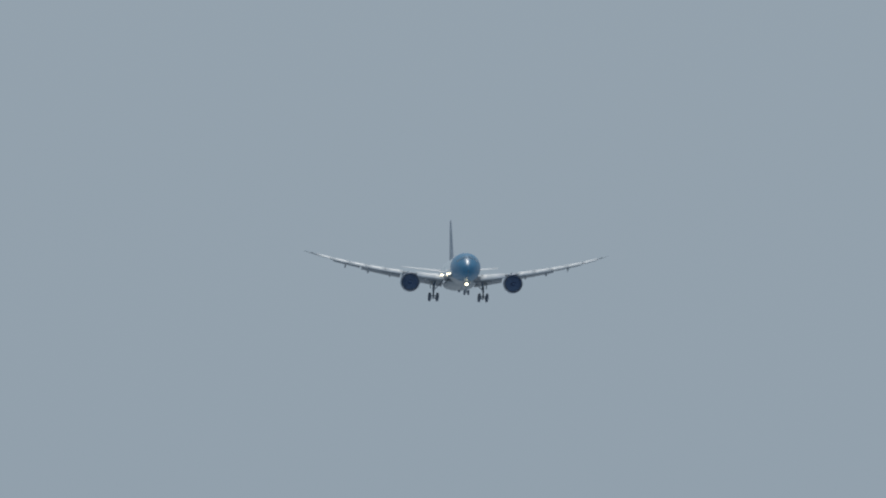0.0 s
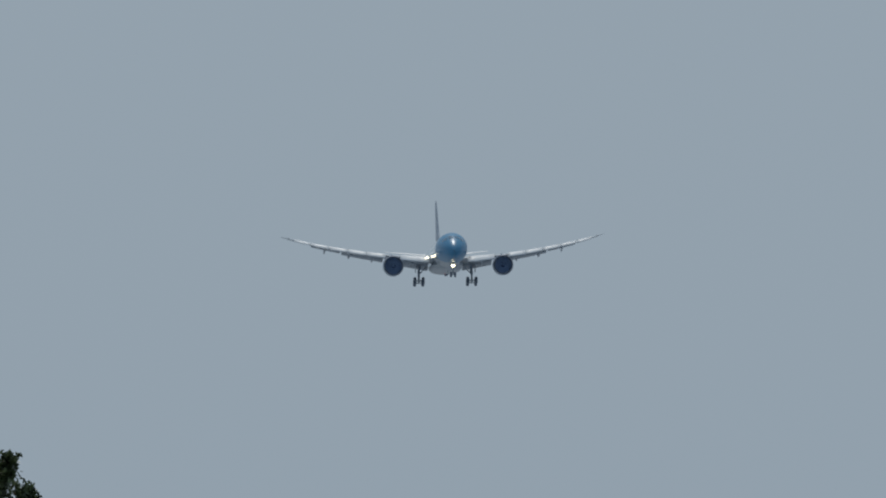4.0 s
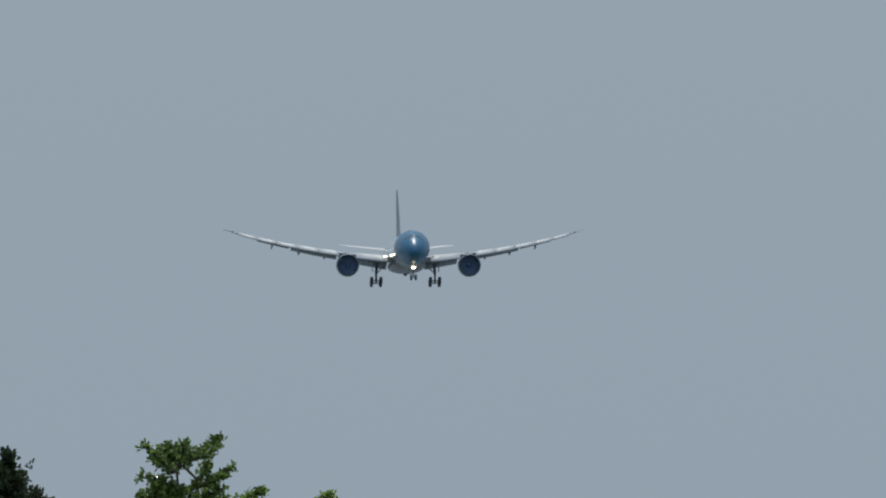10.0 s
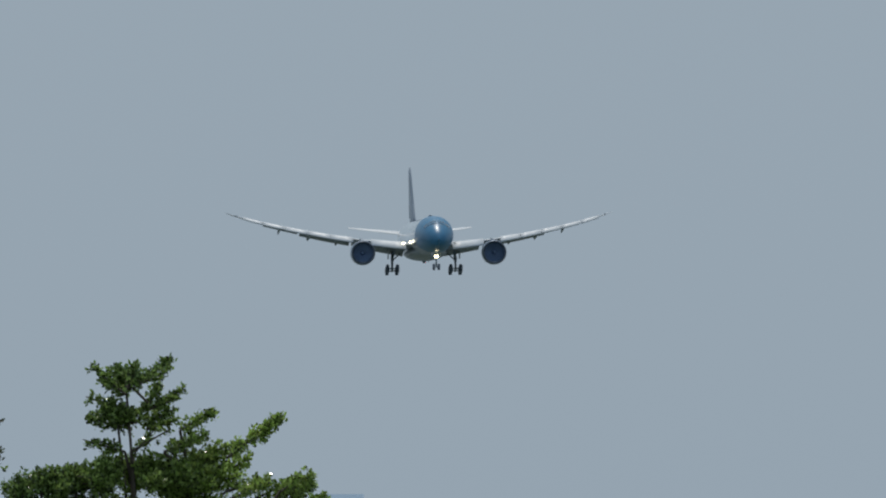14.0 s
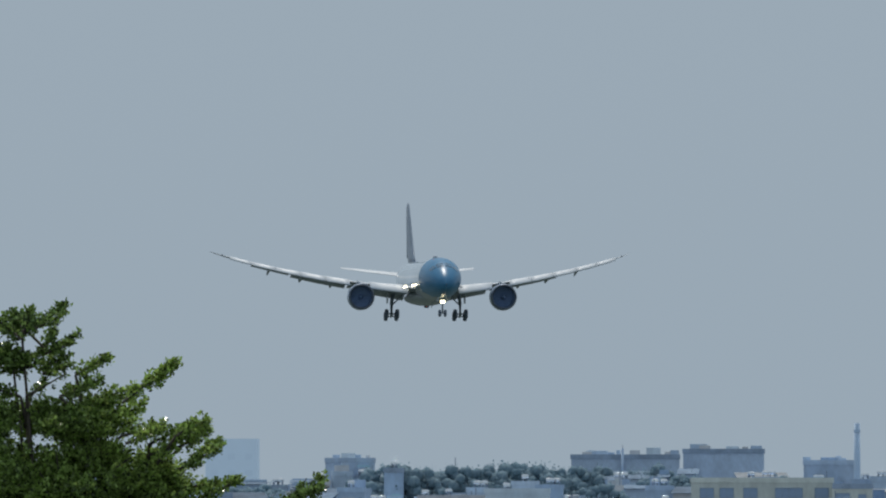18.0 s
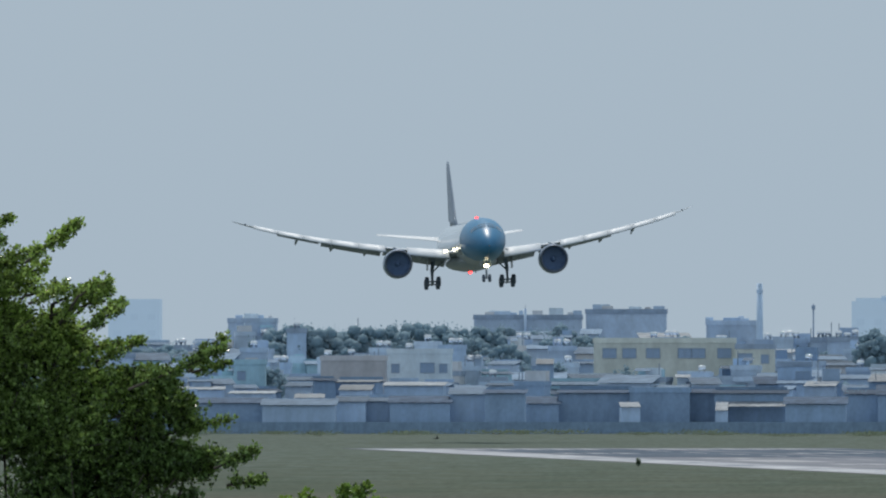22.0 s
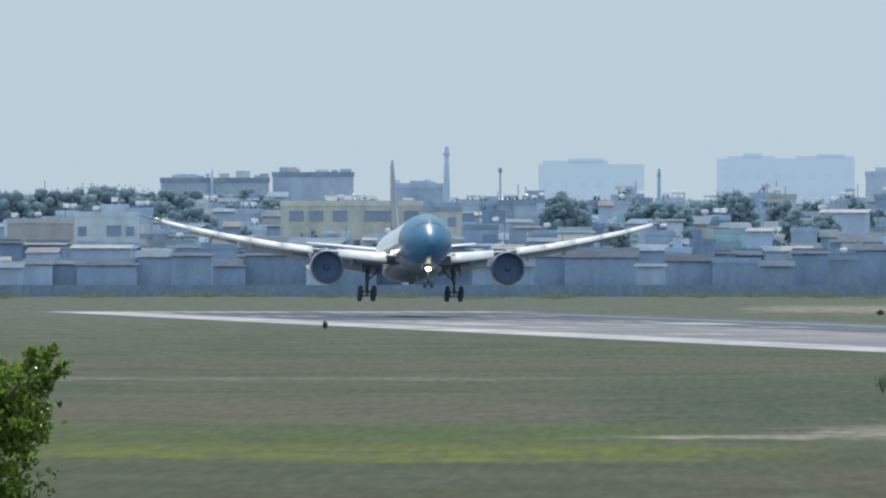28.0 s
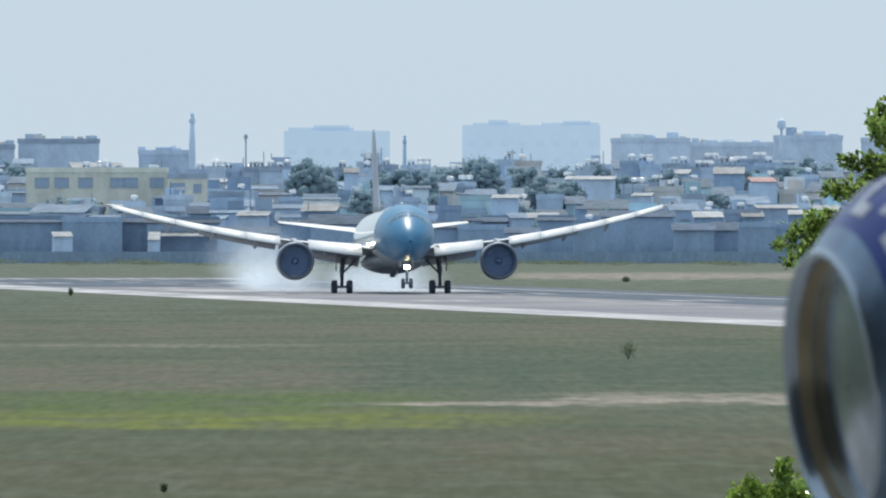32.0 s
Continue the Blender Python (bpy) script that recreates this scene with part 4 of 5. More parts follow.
def lump():
    """Points and faces of a small round mass."""
    bm = bmesh.new()
    bmesh.ops.create_icosphere(bm, subdivisions=1, radius=1.0)
    bm.verts.ensure_lookup_table()
    got = np.array([v.co for v in bm.verts]), np.array([[v.index for v in f.verts] for f in bm.faces])
    bm.free()
    return got


LUMP = lump()


def far_tree(x, y, h, w, seed, dense=1.0):
    rng = np.random.default_rng(seed)
    top = empty("tree", Matrix.Translation((x, y, 0)))
    tagged(top, "broad dark green tree among the houses, paled by painted haze", "tree", group="trees of the town")
    part("trunk", tube([(0, 0, -0.2), (0.1, 0, h * 0.4), (0, 0, h * 0.62)], [0.35, 0.28, 0.2], 8), BARK, top)
    for i in range(4):
        a = i * 1.6 + rng.uniform(0, 1)
        part("limb", tube([(0, 0, h * 0.4), (w * 0.16 * math.cos(a), w * 0.16 * math.sin(a), h * 0.6), (w * 0.3 * math.cos(a), w * 0.3 * math.sin(a), h * 0.76)], [0.18, 0.13, 0.05], 6), BARK, top)
    spots, ways, lumps = [], [], []
    for _ in range(int(120 * dense) + 12):
        u = rng.normal(size=3)
        u /= np.linalg.norm(u)
        u[2] = abs(u[2]) if rng.random() < 0.75 else u[2]
        c = np.array([0, 0, h * 0.62]) + u * np.array([w * 0.42, w * 0.42, h * 0.30]) * rng.uniform(0.3, 1.0)
        r = w * rng.uniform(0.06, 0.12)
        lumps.append(c + LUMP[0] * r * rng.uniform(0.75, 1.25, (len(LUMP[0]), 1)) * np.array([1, 1, 0.85]))
        spots.append(c + rng.normal(size=(10, 3)) * r * 0.62)
        ways.append(rng.normal(size=(10, 3)) + 2 * u)
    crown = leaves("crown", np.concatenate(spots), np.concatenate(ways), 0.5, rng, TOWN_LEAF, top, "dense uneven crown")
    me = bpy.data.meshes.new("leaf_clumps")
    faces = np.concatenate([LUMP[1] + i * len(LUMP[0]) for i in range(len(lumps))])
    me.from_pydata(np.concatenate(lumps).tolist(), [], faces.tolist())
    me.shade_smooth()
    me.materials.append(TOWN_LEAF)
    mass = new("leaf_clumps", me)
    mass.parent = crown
    tagged(mass, "rounded masses of leaves inside the crown", kind="stuff")
    return top


def at_town(u, d):
    return (u - 784) * d / 39030


def high(v, d):
    return EYE + (360 - v) * d / 39030
tank = tank_thing()
tanks = []
# landmarks: u0, u1, top v, distance, wall, roof, label
for u0, u1, v, d, wall, roof, label, win in (
        (-436, -321, 328, 3775, TAN, "flat", "tan block with a blank wall among houses", False),
        (-318, -205, 316, 3790, WALLS[6], "flat", "whitewashed house with a flat roof", True),
        (-590, -535, 335, 3770, WALLS[4], "flat", "teal painted house with a flat roof", True),
        (372, 432, 339, 3770, WALLS[1], "flat", "dark slate-coloured house with a flat roof", True),
        (47, 297, 297, 3880, YELLOW, "flat", "long yellow building with wide windows, paled by painted haze", True),
        (298, 367, 308, 3870, YELLOW, "flat", "yellow wing of a long building", True),
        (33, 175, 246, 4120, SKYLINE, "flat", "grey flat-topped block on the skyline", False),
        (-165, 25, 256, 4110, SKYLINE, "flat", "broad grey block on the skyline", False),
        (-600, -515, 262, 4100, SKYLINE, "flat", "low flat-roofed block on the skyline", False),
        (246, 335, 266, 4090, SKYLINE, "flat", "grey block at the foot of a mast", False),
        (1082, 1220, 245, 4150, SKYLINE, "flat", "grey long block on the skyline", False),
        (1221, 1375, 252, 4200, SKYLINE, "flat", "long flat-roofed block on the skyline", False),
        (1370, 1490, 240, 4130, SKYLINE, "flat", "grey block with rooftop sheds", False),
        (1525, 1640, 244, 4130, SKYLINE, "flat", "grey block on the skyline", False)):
    house(at_town((u0 + u1) / 2, d), d, (u1 - u0) * d / 39030, 9, high(v, d) - 0.85 * (roof == "flat"), wall, roof, label, win=win and u1 - u0 < 200, shed=False)
# sheds, tanks and rails on the skyline roofs
for u, v, d, w, h in ((60, 246, 4120, 3.2, 1.6), (120, 246, 4120, 2.4, 1.2), (-120, 256, 4110, 4.0, 1.4), (-20, 256, 4110, 2.6, 2.0), (-560, 262, 4100, 2.6, 1.6), (1120, 245, 4150, 4.0, 1.2), (1190, 245, 4150, 2.2, 1.8),
                      (1290, 252, 4200, 3.0, 1.0), (1400, 240, 4130, 2.0, 2.2), (1440, 240, 4130, 4.2, 1.5), (1475, 240, 4130, 1.8, 1.0), (290, 266, 4090, 3.0, 1.2), (1560, 244, 4130, 3.0, 1.6)):
    shed_ob = part("rooftop_shed", box(w, 3.0, h, (0, 0, 0), 0.05), town.choice(WALLS[:4]), smooth=False)
    shed_ob.location = (at_town(u, d), d - 1.5, high(v, d) - 0.67)
    tagged(shed_ob, "small rendered shed standing on a flat roof", "shed", group="rooftop sheds")
for u0, u1, v, d in ((33, 175, 246, 4120), (-165, 25, 256, 4110), (-600, -515, 262, 4100), (246, 335, 266, 4090), (1082, 1220, 245, 4150), (1221, 1375, 252, 4200), (1370, 1490, 240, 4130)):
    for k in range(int((u1 - u0) / 22)):
        u, w, h = town.uniform(u0 + 4, u1 - 4), town.uniform(0.5, 2.2), town.choice((0.2, 0.3, 0.4, 0.6))
        clutter = part("roof_hut", box(w, 1.4, h + 0.9, (0, 0, 0), 0.06), town.choice([SKYLINE, SKYLINE, WALLS[3], WALLS[8]]), smooth=False)
        clutter.location = (at_town(u, d), d + town.uniform(-3.2, 1.5), high(v, d) - 0.67)
        tagged(clutter, "small rendered hut or water box on a flat roof", "hut", group="rooftop huts")
# wide windows of the yellow building
yel_d = 3880
for u, w in ((75, 2.6), (110, 3.6), (152, 2.8), (208, 2.0), (232, 2.0), (278, 2.4)):
    o = add("window", WIDE[0], (at_town(u, yel_d), yel_d - 4.5, high(333, yel_d)), None, "wide dark window of the yellow building")
    add("pane", WIDE[1], (0, 0.012, 0), o)
    tagged(o, category="window", kind="structure")


def tower_block(u0, u1, v, d, storeys, label, steps=()):
    """A far tower block with rows of windows and a stepped roofline, its haze painted on as a pale glow."""
    w, h = (u1 - u0) * d / 39030, high(v, d)
    top = empty("tower_block", Matrix.Translation((at_town((u0 + u1) / 2, d), d, 0)))
    tagged(top, label, "building", kind="structure")
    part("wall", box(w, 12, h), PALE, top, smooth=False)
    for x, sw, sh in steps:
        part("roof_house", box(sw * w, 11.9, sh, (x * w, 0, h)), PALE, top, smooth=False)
    n = int(w / 3.4)
    for s in range(storeys):
        for i in range(n):
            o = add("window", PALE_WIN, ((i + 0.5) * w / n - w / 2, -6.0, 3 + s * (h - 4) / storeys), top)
    return top


# The far windows glow with the same painted haze.
PALE_WIN = shared("window", box(1.6, 0.08, 1.3), mat("haze_glow_window", (0.352, 0.46, 0.566), rough=1, vary=0.02, emit=0.41))
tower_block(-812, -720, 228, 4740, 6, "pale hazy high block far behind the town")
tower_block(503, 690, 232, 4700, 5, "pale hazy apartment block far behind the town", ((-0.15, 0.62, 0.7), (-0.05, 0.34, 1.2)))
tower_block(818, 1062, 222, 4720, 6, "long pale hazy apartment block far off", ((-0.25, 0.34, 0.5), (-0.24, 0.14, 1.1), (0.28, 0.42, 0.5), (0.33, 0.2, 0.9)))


def mast(u, v, d, r, kind, label, head=0.0, colour=CONCRETE):
    top = empty(kind, Matrix.Translation((at_town(u, d), d, 0)))
    tagged(top, label, "tower")
    h = high(v, d)
    part("shaft", tube([(0, 0, -0.3), (0, 0, h * 0.6), (0, 0, h)], [r * 1.25, r * 1.1, r * 0.95], 12), colour, top)
    for z in ((0.93,) if r > 0.3 else ()):
        part("antenna_panel", box(r * 2.0, r * 2.0, 0.6, (0, 0, h * z)), colour, top, smooth=False)
    if head:
        part("head", tube([(0, 0, h - head * 0.6), (0, 0, h - head * 0.3), (0, 0, h + head * 0.5), (0, 0, h + head * 0.8)], [r, head * 0.5, head * 0.5, r], 10), colour, top)
    if r < 0.3:
        part("tip", tube([(0, 0, h), (0, 0, h + 0.7)], [0.06, 0.03], 6), STEEL, top)
    return top


mast(340, 200, 4060, 0.58, "radio_mast", "tall grey mast with antenna panels above the roofs", 0.0, WALLS[3])
mast(435, 243, 4050, 0.16, "antenna_pole", "thin pole with a small antenna head", 0.7)
mast(716, 240, 4040, 0.36, "chimney", "short dark chimney above the roofs", 0.0, WALLS[1])
mast(1383, 222, 4060, 0.22, "lamp_mast", "mast with a round head on the skyline", 1.5, WALLS[3])
mast(443, 338, 3755, 0.09, "street_lamp", "slim lamp post in front of houses", 0.3, STEEL)
mast(-75, 245, 4105, 0.25, "vent_stack", "short stack on a flat roof", 0.0, WALLS[5])

# roofs that carry a tank which catches the sun: u, v of the tank, distance
for u, v, d in ((153, 286, 4052), (178, 284, 4048), (238, 345, 3832), (355, 288, 4050), (382, 284, 4046), (405, 286, 4052), (448, 284, 4050), (480, 284, 4046), (495, 287, 4050), (518, 336, 3840),
                (606, 284, 4050), (650, 285, 4046), (684, 280, 4052), (728, 281, 4050), (744, 279, 4044), (797, 312, 3925), (818, 310, 3930), (912, 344, 3830), (1025, 290, 4040), (1042, 281, 4050),
                (1118, 273, 4056), (1137, 273, 4060), (1150, 279, 4050), (1193, 278, 4050), (1210, 277, 4054), (1237, 284, 4046), (1253, 271, 4060), (1258, 285, 4044), (1296, 280, 4048), (1304, 277, 4058),
                (1338, 270, 4060), (1360, 277, 4050), (1123, 314, 3930), (1160, 310, 3935), (1195, 316, 3925), (1228, 310, 3935), (1255, 357, 3800), (1430, 297, 3990), (-479, 268, 4046), (-555, 302, 3960),
                (-514, 328, 3860), (-424, 318, 3880), (-332, 302, 3950), (-280, 306, 3935), (-247, 291, 4000), (-204, 297, 3970), (-171, 327, 3850), (-84, 288, 4020), (-132, 353, 3800), (1, 328, 3850)):
    zr = high(v, d) - 1.9
    house(at_town(u, d), d, town.choice((3.6, 4.2, 4.8)), 7, zr - 0.18, town.choice([WALLS[0], WALLS[1], WALLS[3], WALLS[5]]), "flat", win=False, shed=False)
    tanks.append((at_town(u, d), d - 2.2, zr))
    if (u + int(v)) % 3 == 0:
        tanks.append((at_town(u, d) + 1.3, d - 1.0, zr))

# pale awnings and sheet roofs that stand out: from u, to u, v, distance, rise in metres, sheet
for u0, u1, v, d, rise, sheet in ((-704, -606, 388, 3742, 0.5, BRIGHT_TIN), (-600, -516, 395, 3738, 0.4, BRIGHT_TIN), (-484, -430, 403, 3735, 0.7, BRIGHT_TIN), (-404, -344, 389, 3742, 0.9, BRIGHT_TIN),
                                  (-326, -214, 381, 3745, 0.6, BRIGHT_TIN), (-56, -24, 343, 3812, 0.9, BRIGHT_TIN), (92, 128, 419, 3716, 0.8, BRIGHT_TIN), (262, 284, 425, 3714, 1.5, BRIGHT_TIN), (296, 340, 398, 3735, 0.7, BRIGHT_TIN),
                                  (380, 402, 388, 3742, 0.6, TIN), (420, 478, 382, 3745, 0.8, BRIGHT_TIN), (534, 600, 374, 3750, 1.3, BRIGHT_TIN), (608, 636, 306, 3950, 0.9, BRIGHT_TIN), (870, 920, 351, 3790, 0.6, BRIGHT_TIN), (932, 990, 386, 3742, 0.9, BRIGHT_TIN), (1118, 1156, 347, 3800, 0.5, BRIGHT_TIN),
                                  (1182, 1222, 308, 3940, 0.8, BRIGHT_TIN), (1262, 1318, 308, 3940, 1.2, BRIGHT_TIN), (1326, 1372, 322, 3890, 0.8, TINRED), (1225, 1280, 385, 3742, 1.0, BRIGHT_TIN), (1310, 1352, 384, 3744, 1.0, BRIGHT_TIN),
                                  (1336, 1412, 369, 3756, 0.6, BRIGHT_TIN), (1394, 1440, 380, 3748, 0.8, BRIGHT_TIN), (1000, 1090, 318, 3900, 0.6, BRIGHT_TIN)):
    w, z = (u1 - u0) * d / 39030, high(v, d)
    top = empty("house", pose(at_town((u0 + u1) / 2, d), d, 0, 0, 0, town.uniform(-6, 6)))
    tagged(top, "low rendered house under a pale sloping sheet roof" if sheet is BRIGHT_TIN else "low rendered house under a red sheet roof" if sheet is TINRED else "low rendered house under a dull sheet roof", "building", group="houses of the town")
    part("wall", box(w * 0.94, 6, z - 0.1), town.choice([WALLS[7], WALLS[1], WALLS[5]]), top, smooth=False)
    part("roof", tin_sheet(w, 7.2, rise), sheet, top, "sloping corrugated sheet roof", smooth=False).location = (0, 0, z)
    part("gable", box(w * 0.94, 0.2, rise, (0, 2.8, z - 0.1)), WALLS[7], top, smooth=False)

# rows of ordinary houses, low in front and higher behind
rows = ((3722, 3.4, 6.6, 0, 0.05), (3762, 5.4, 7.8, 1, 0.15), (3830, 7.2, 9.8, 2, 0.15), (3910, 8.8, 11.8, 2, 0.1), (4000, 11.2, 14.0, 3, 0.0), (4085, 13.4, 16.4, 4, 0.0))
for y, lo, hi, tone, aw in rows:
    x = at_town(-1240, y)
    while x < at_town(1650, y):
        w = town.choice((3.2, 3.6, 4.0, 4.5, 5.0, 6.0, 7.5, 9.0)) * (1 if tone else 1.35)
        h = town.uniform(lo, hi)
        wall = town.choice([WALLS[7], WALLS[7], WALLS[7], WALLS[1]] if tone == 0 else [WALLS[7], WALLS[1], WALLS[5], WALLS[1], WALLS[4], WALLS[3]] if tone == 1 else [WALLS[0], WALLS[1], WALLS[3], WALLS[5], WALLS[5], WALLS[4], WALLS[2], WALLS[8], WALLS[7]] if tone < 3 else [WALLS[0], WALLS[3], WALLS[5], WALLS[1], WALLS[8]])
        roof = "tin" if town.random() < (0.8 if tone < 2 else 0.5) else "flat"
        y_h = y + town.uniform(-14, 14)
        if tone > 2 and -520 < 784 + (x + w / 2) * 39030 / y < -165 and town.random() < 0.75:
            x += w
            continue
        house(x + w / 2, y_h, w, town.uniform(7, 11), h, wall, roof, awning=town.random() < aw, win=tone > 0 and town.random() < 0.6, turn=town.uniform(-8, 8) if tone else 0.0, shed=tone > 0)
        if roof == "flat":
            for _ in range(town.choice((0, 1, 1, 2, 2) if tone > 2 else (0, 0, 0, 1))):
                tanks.append((x + town.uniform(0.2, 0.8) * w, y_h - town.uniform(1.5, 3.2), h + 0.18))
        x += w + (town.choice((0.05, 0.1, 0.2, 0.3, 1.4)) if tone else -0.05)
for k, (x, y, z) in enumerate(tanks):
    m = pose(x, y, z, 0, 0, town.uniform(-40, 40))
    if k == 0:
        tank.matrix_basis = m
    else:
        copy_thing(tank, m)
# trees of the town
seed = 40
for u, v, w, d in ((-505, 266, 80, 4066), (-440, 262, 90, 4060), (-370, 264, 90, 4062), (-310, 266, 80, 4060), (-265, 262, 90, 4064), (-215, 266, 80, 4060), (-470, 260, 80, 4070), (-400, 258, 90, 4075), (-345, 268, 70, 4070), (-290, 260, 80, 4075), (-240, 258, 90, 4070), (-190, 266, 70, 4078), (555, 270, 110, 3900), (710, 288, 85, 3920),
                   (830, 262, 60, 4040), (860, 272, 70, 3950), (930, 280, 60, 3980), (-700, 302, 90, 4060), (-620, 304, 80, 4065), (-780, 302, 100, 4060), (-870, 300, 100, 4060), (-960, 300, 110, 4060),
                   (-1060, 296, 110, 4060), (-1150, 300, 110, 4060), (1180, 290, 70, 3950), (1420, 268, 90, 4060), (1330, 282, 60, 4000), (-100, 300, 70, 3960), (-20, 330, 50, 3850), (640, 330, 60, 3800),
                   (1010, 310, 60, 3900), (1260, 330, 60, 3850), (-520, 345, 60, 3800),
                   (-540, 290, 80, 4040), (-150, 264, 60, 4099), (-100, 262, 70, 4099), (-10, 264, 60, 4099), (20, 276, 60, 4099), (-30, 270, 60, 4099), (-130, 268, 80, 4098), (-60, 272, 70, 4098), (680, 292, 70, 3925), (745, 290, 70, 3915), (850, 268, 80, 4000), (810, 276, 70, 4000), (900, 282, 90, 4020), (1020, 300, 90, 3925), (960, 305, 80, 3930), (-20, 285, 70, 4030), (30, 286, 70, 4035), (1110, 296, 80, 4000), (1200, 300, 70, 3990), (1290, 300, 80, 4000), (1400, 280, 90, 4050), (1460, 276, 90, 4050),
                   (60, 282, 50, 4060), (200, 278, 60, 4070), (400, 284, 60, 4065), (470, 282, 60, 4070), (620, 288, 60, 4060), (780, 284, 60, 4075), (990, 284, 70, 4070), (1060, 280, 60, 4060), (1270, 284, 60, 4060)):
    seed += 1
    far_tree(at_town(u, d), d - 14, high(v, d), w * d / 39030 * (1.0 if u == 555 else 1.15 if u > 500 else 1.35 if v < 310 else 1.1), seed)
# low trees and shrubs between the houses
for i in range(64):
    u, d = -1200 + 43 * i + town.uniform(-22, 22), town.choice((3735, 3790, 3870, 3950, 4020))
    v = {3735: 392, 3790: 366, 3870: 342, 3950: 318, 4020: 300}[d] + town.uniform(-10, 12)
    far_tree(at_town(u, d), d, high(v, d), town.uniform(34, 80) * d / 39030, 400 + i, 0.45)
# perimeter wall along the airfield
# Stain-mottled paint, darkened to carry the shade of the front houses.
wall_ob = band("perimeter_wall", [(-220, 3300), (220, 3300), (220, 3300.4), (-220, 3300.4)], 1.75, paint("stained_shaded_slate_wall", (0.270, 0.380, 0.525), 0.3), 1.75)
tagged(wall_ob, "grey perimeter wall between airfield and town", "wall", kind="structure")
# Haze is painted into this far band's blue-grey.
far_wood = band("backdrop", [(-1200, 4880), (1200, 4880), (1200, 4884), (-1200, 4884)], 11.5, mat("hazy_distant_woods", (0.33, 0.42, 0.50), rough=1, vary=0.1, scale=0.05, fine=0.3), 11.5)
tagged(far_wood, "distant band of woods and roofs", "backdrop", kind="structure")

# ---- bushes and tufts of the airfield ----
BLADE = leaf_mat("shrub_leaves", (0.21, 0.26, 0.18), (0.16, 0.20, 0.14), shine=0.9, through=0.6, island=0.3)


def bush(u, v, w, h, seed):
    """A low shrub on the airfield at that depression."""
    rng = np.random.default_rng(seed)
    d = 39030 * EYE / (v - 360)
    k = d / 39030
    top = empty("bush", Matrix.Translation(((u - 784) * k, d, 0)))
    tagged(top, "small dark green shrub in the grass", "bush", group="shrubs of the airfield")
    for i in range(4):
        a = 1.57 * i + rng.uniform(0, 1)
        part("stem", tube([(0, 0, -0.02), (0.25 * w * k * math.cos(a), 0.25 * w * k * math.sin(a), h * k * 0.7)], [0.03, 0.01], 5), BARK, top)
    n = 420
    c = rng.normal(size=(n, 3)) * np.array([w * k * 0.22, w * k * 0.22, h * k * 0.2]) + np.array([0, 0, h * k * 0.52])
    c[:, 2] = np.clip(c[:, 2], 0.02, None)
    leaves("foliage", c, rng.normal(size=(n, 3)) + np.array([0, 0, 0.5]), 0.10 * d / 1400 + 0.03, rng, BLADE, top, "small olive leaves")


for i, (u, v, w, h) in enumerate(((1112, 636, 34, 34), (125, 524, 6, 13), (1108, 499, 12, 8), (290, 872, 12, 16))):
    bush(u, v, w, h, 70 + i)
# scrub along the foot of the perimeter wall
scrub = random.Random(9)
for i in range(30):
    bush(-1150 + 92 * i + scrub.uniform(-60, 60), scrub.uniform(467.2, 471), scrub.uniform(60, 170), scrub.uniform(4, 9), 110 + i)


# ---- touchdown smoke ----
def smoke_mat(name, r, thick):
    """Thin smoke that fades out at r metres from a puff's middle."""
    m = bpy.data.materials.new(name)
    m.use_nodes = True
    n, l = m.node_tree.nodes, m.node_tree.links
    mix, clear, white = n.new("ShaderNodeMixShader"), n.new("ShaderNodeBsdfTransparent"), n.new("ShaderNodeBsdfTranslucent")
    co, ball, cloud, mul, two, mp = (n.new("ShaderNode" + k) for k in ("TexCoord", "TexGradient", "TexNoise", "Math", "Math", "Mapping"))
    ball.gradient_type, mul.operation, two.operation = "SPHERICAL", "MULTIPLY", "MULTIPLY"
    mp.inputs["Scale"].default_value = (1 / r, 1 / r, 1.35 / r)
    cloud.inputs["Scale"].default_value, cloud.inputs["Detail"].default_value = 1.6 / r, 3
    l.new(co.outputs["Object"], mp.inputs["Vector"]), l.new(mp.outputs[0], ball.inputs["Vector"]), l.new(co.outputs["Object"], cloud.inputs["Vector"])
    l.new(ball.outputs["Fac"], mul.inputs[0]), l.new(cloud.outputs[0], mul.inputs[1]), l.new(mul.outputs[0], two.inputs[0])
    two.inputs[1].default_value = thick
    white.inputs["Color"].default_value = (0.70, 0.80, 0.90, 1)
    l.new(two.outputs[0], mix.inputs["Fac"])
    l.new(clear.outputs[0], mix.inputs[1]), l.new(white.outputs[0], mix.inputs[2]), l.new(mix.outputs[0], n["Material Output"].inputs["Surface"])
    return m


def puff(seed, r, m):
    """One cloudlet: a thin bulging sheet that fades towards its edge."""
    rng = np.random.default_rng(seed)
    bm = bmesh.new()
    q = Euler((math.pi / 2 + rng.uniform(-0.15, 0.15), 0, rng.uniform(-0.3, 0.3))).to_quaternion()
    mid = bm.verts.new(q @ Vector((0, 0, 0.25 * r)))
    rim = [bm.verts.new(q @ Vector((r * math.cos(a), 0.74 * r * math.sin(a), 0))) for a in [math.pi * i / 12 for i in range(24)]]
    for i in range(24):
        bm.faces.new((mid, rim[i], rim[(i + 1) % 24]))
    return tagged(part("smoke_puff", bm, m), "thin white tyre smoke drifting over the runway", "smoke", group="touchdown smoke")


THIN, DENSE = smoke_mat("thin_tyre_smoke", 5.2, 0.85), smoke_mat("dense_tyre_smoke", 2.2, 0.95)
BIG = [puff(200 + i, 5.2, THIN) for i in range(8)]
SMALL = [puff(240 + i, 2.2, DENSE) for i in range(6)]

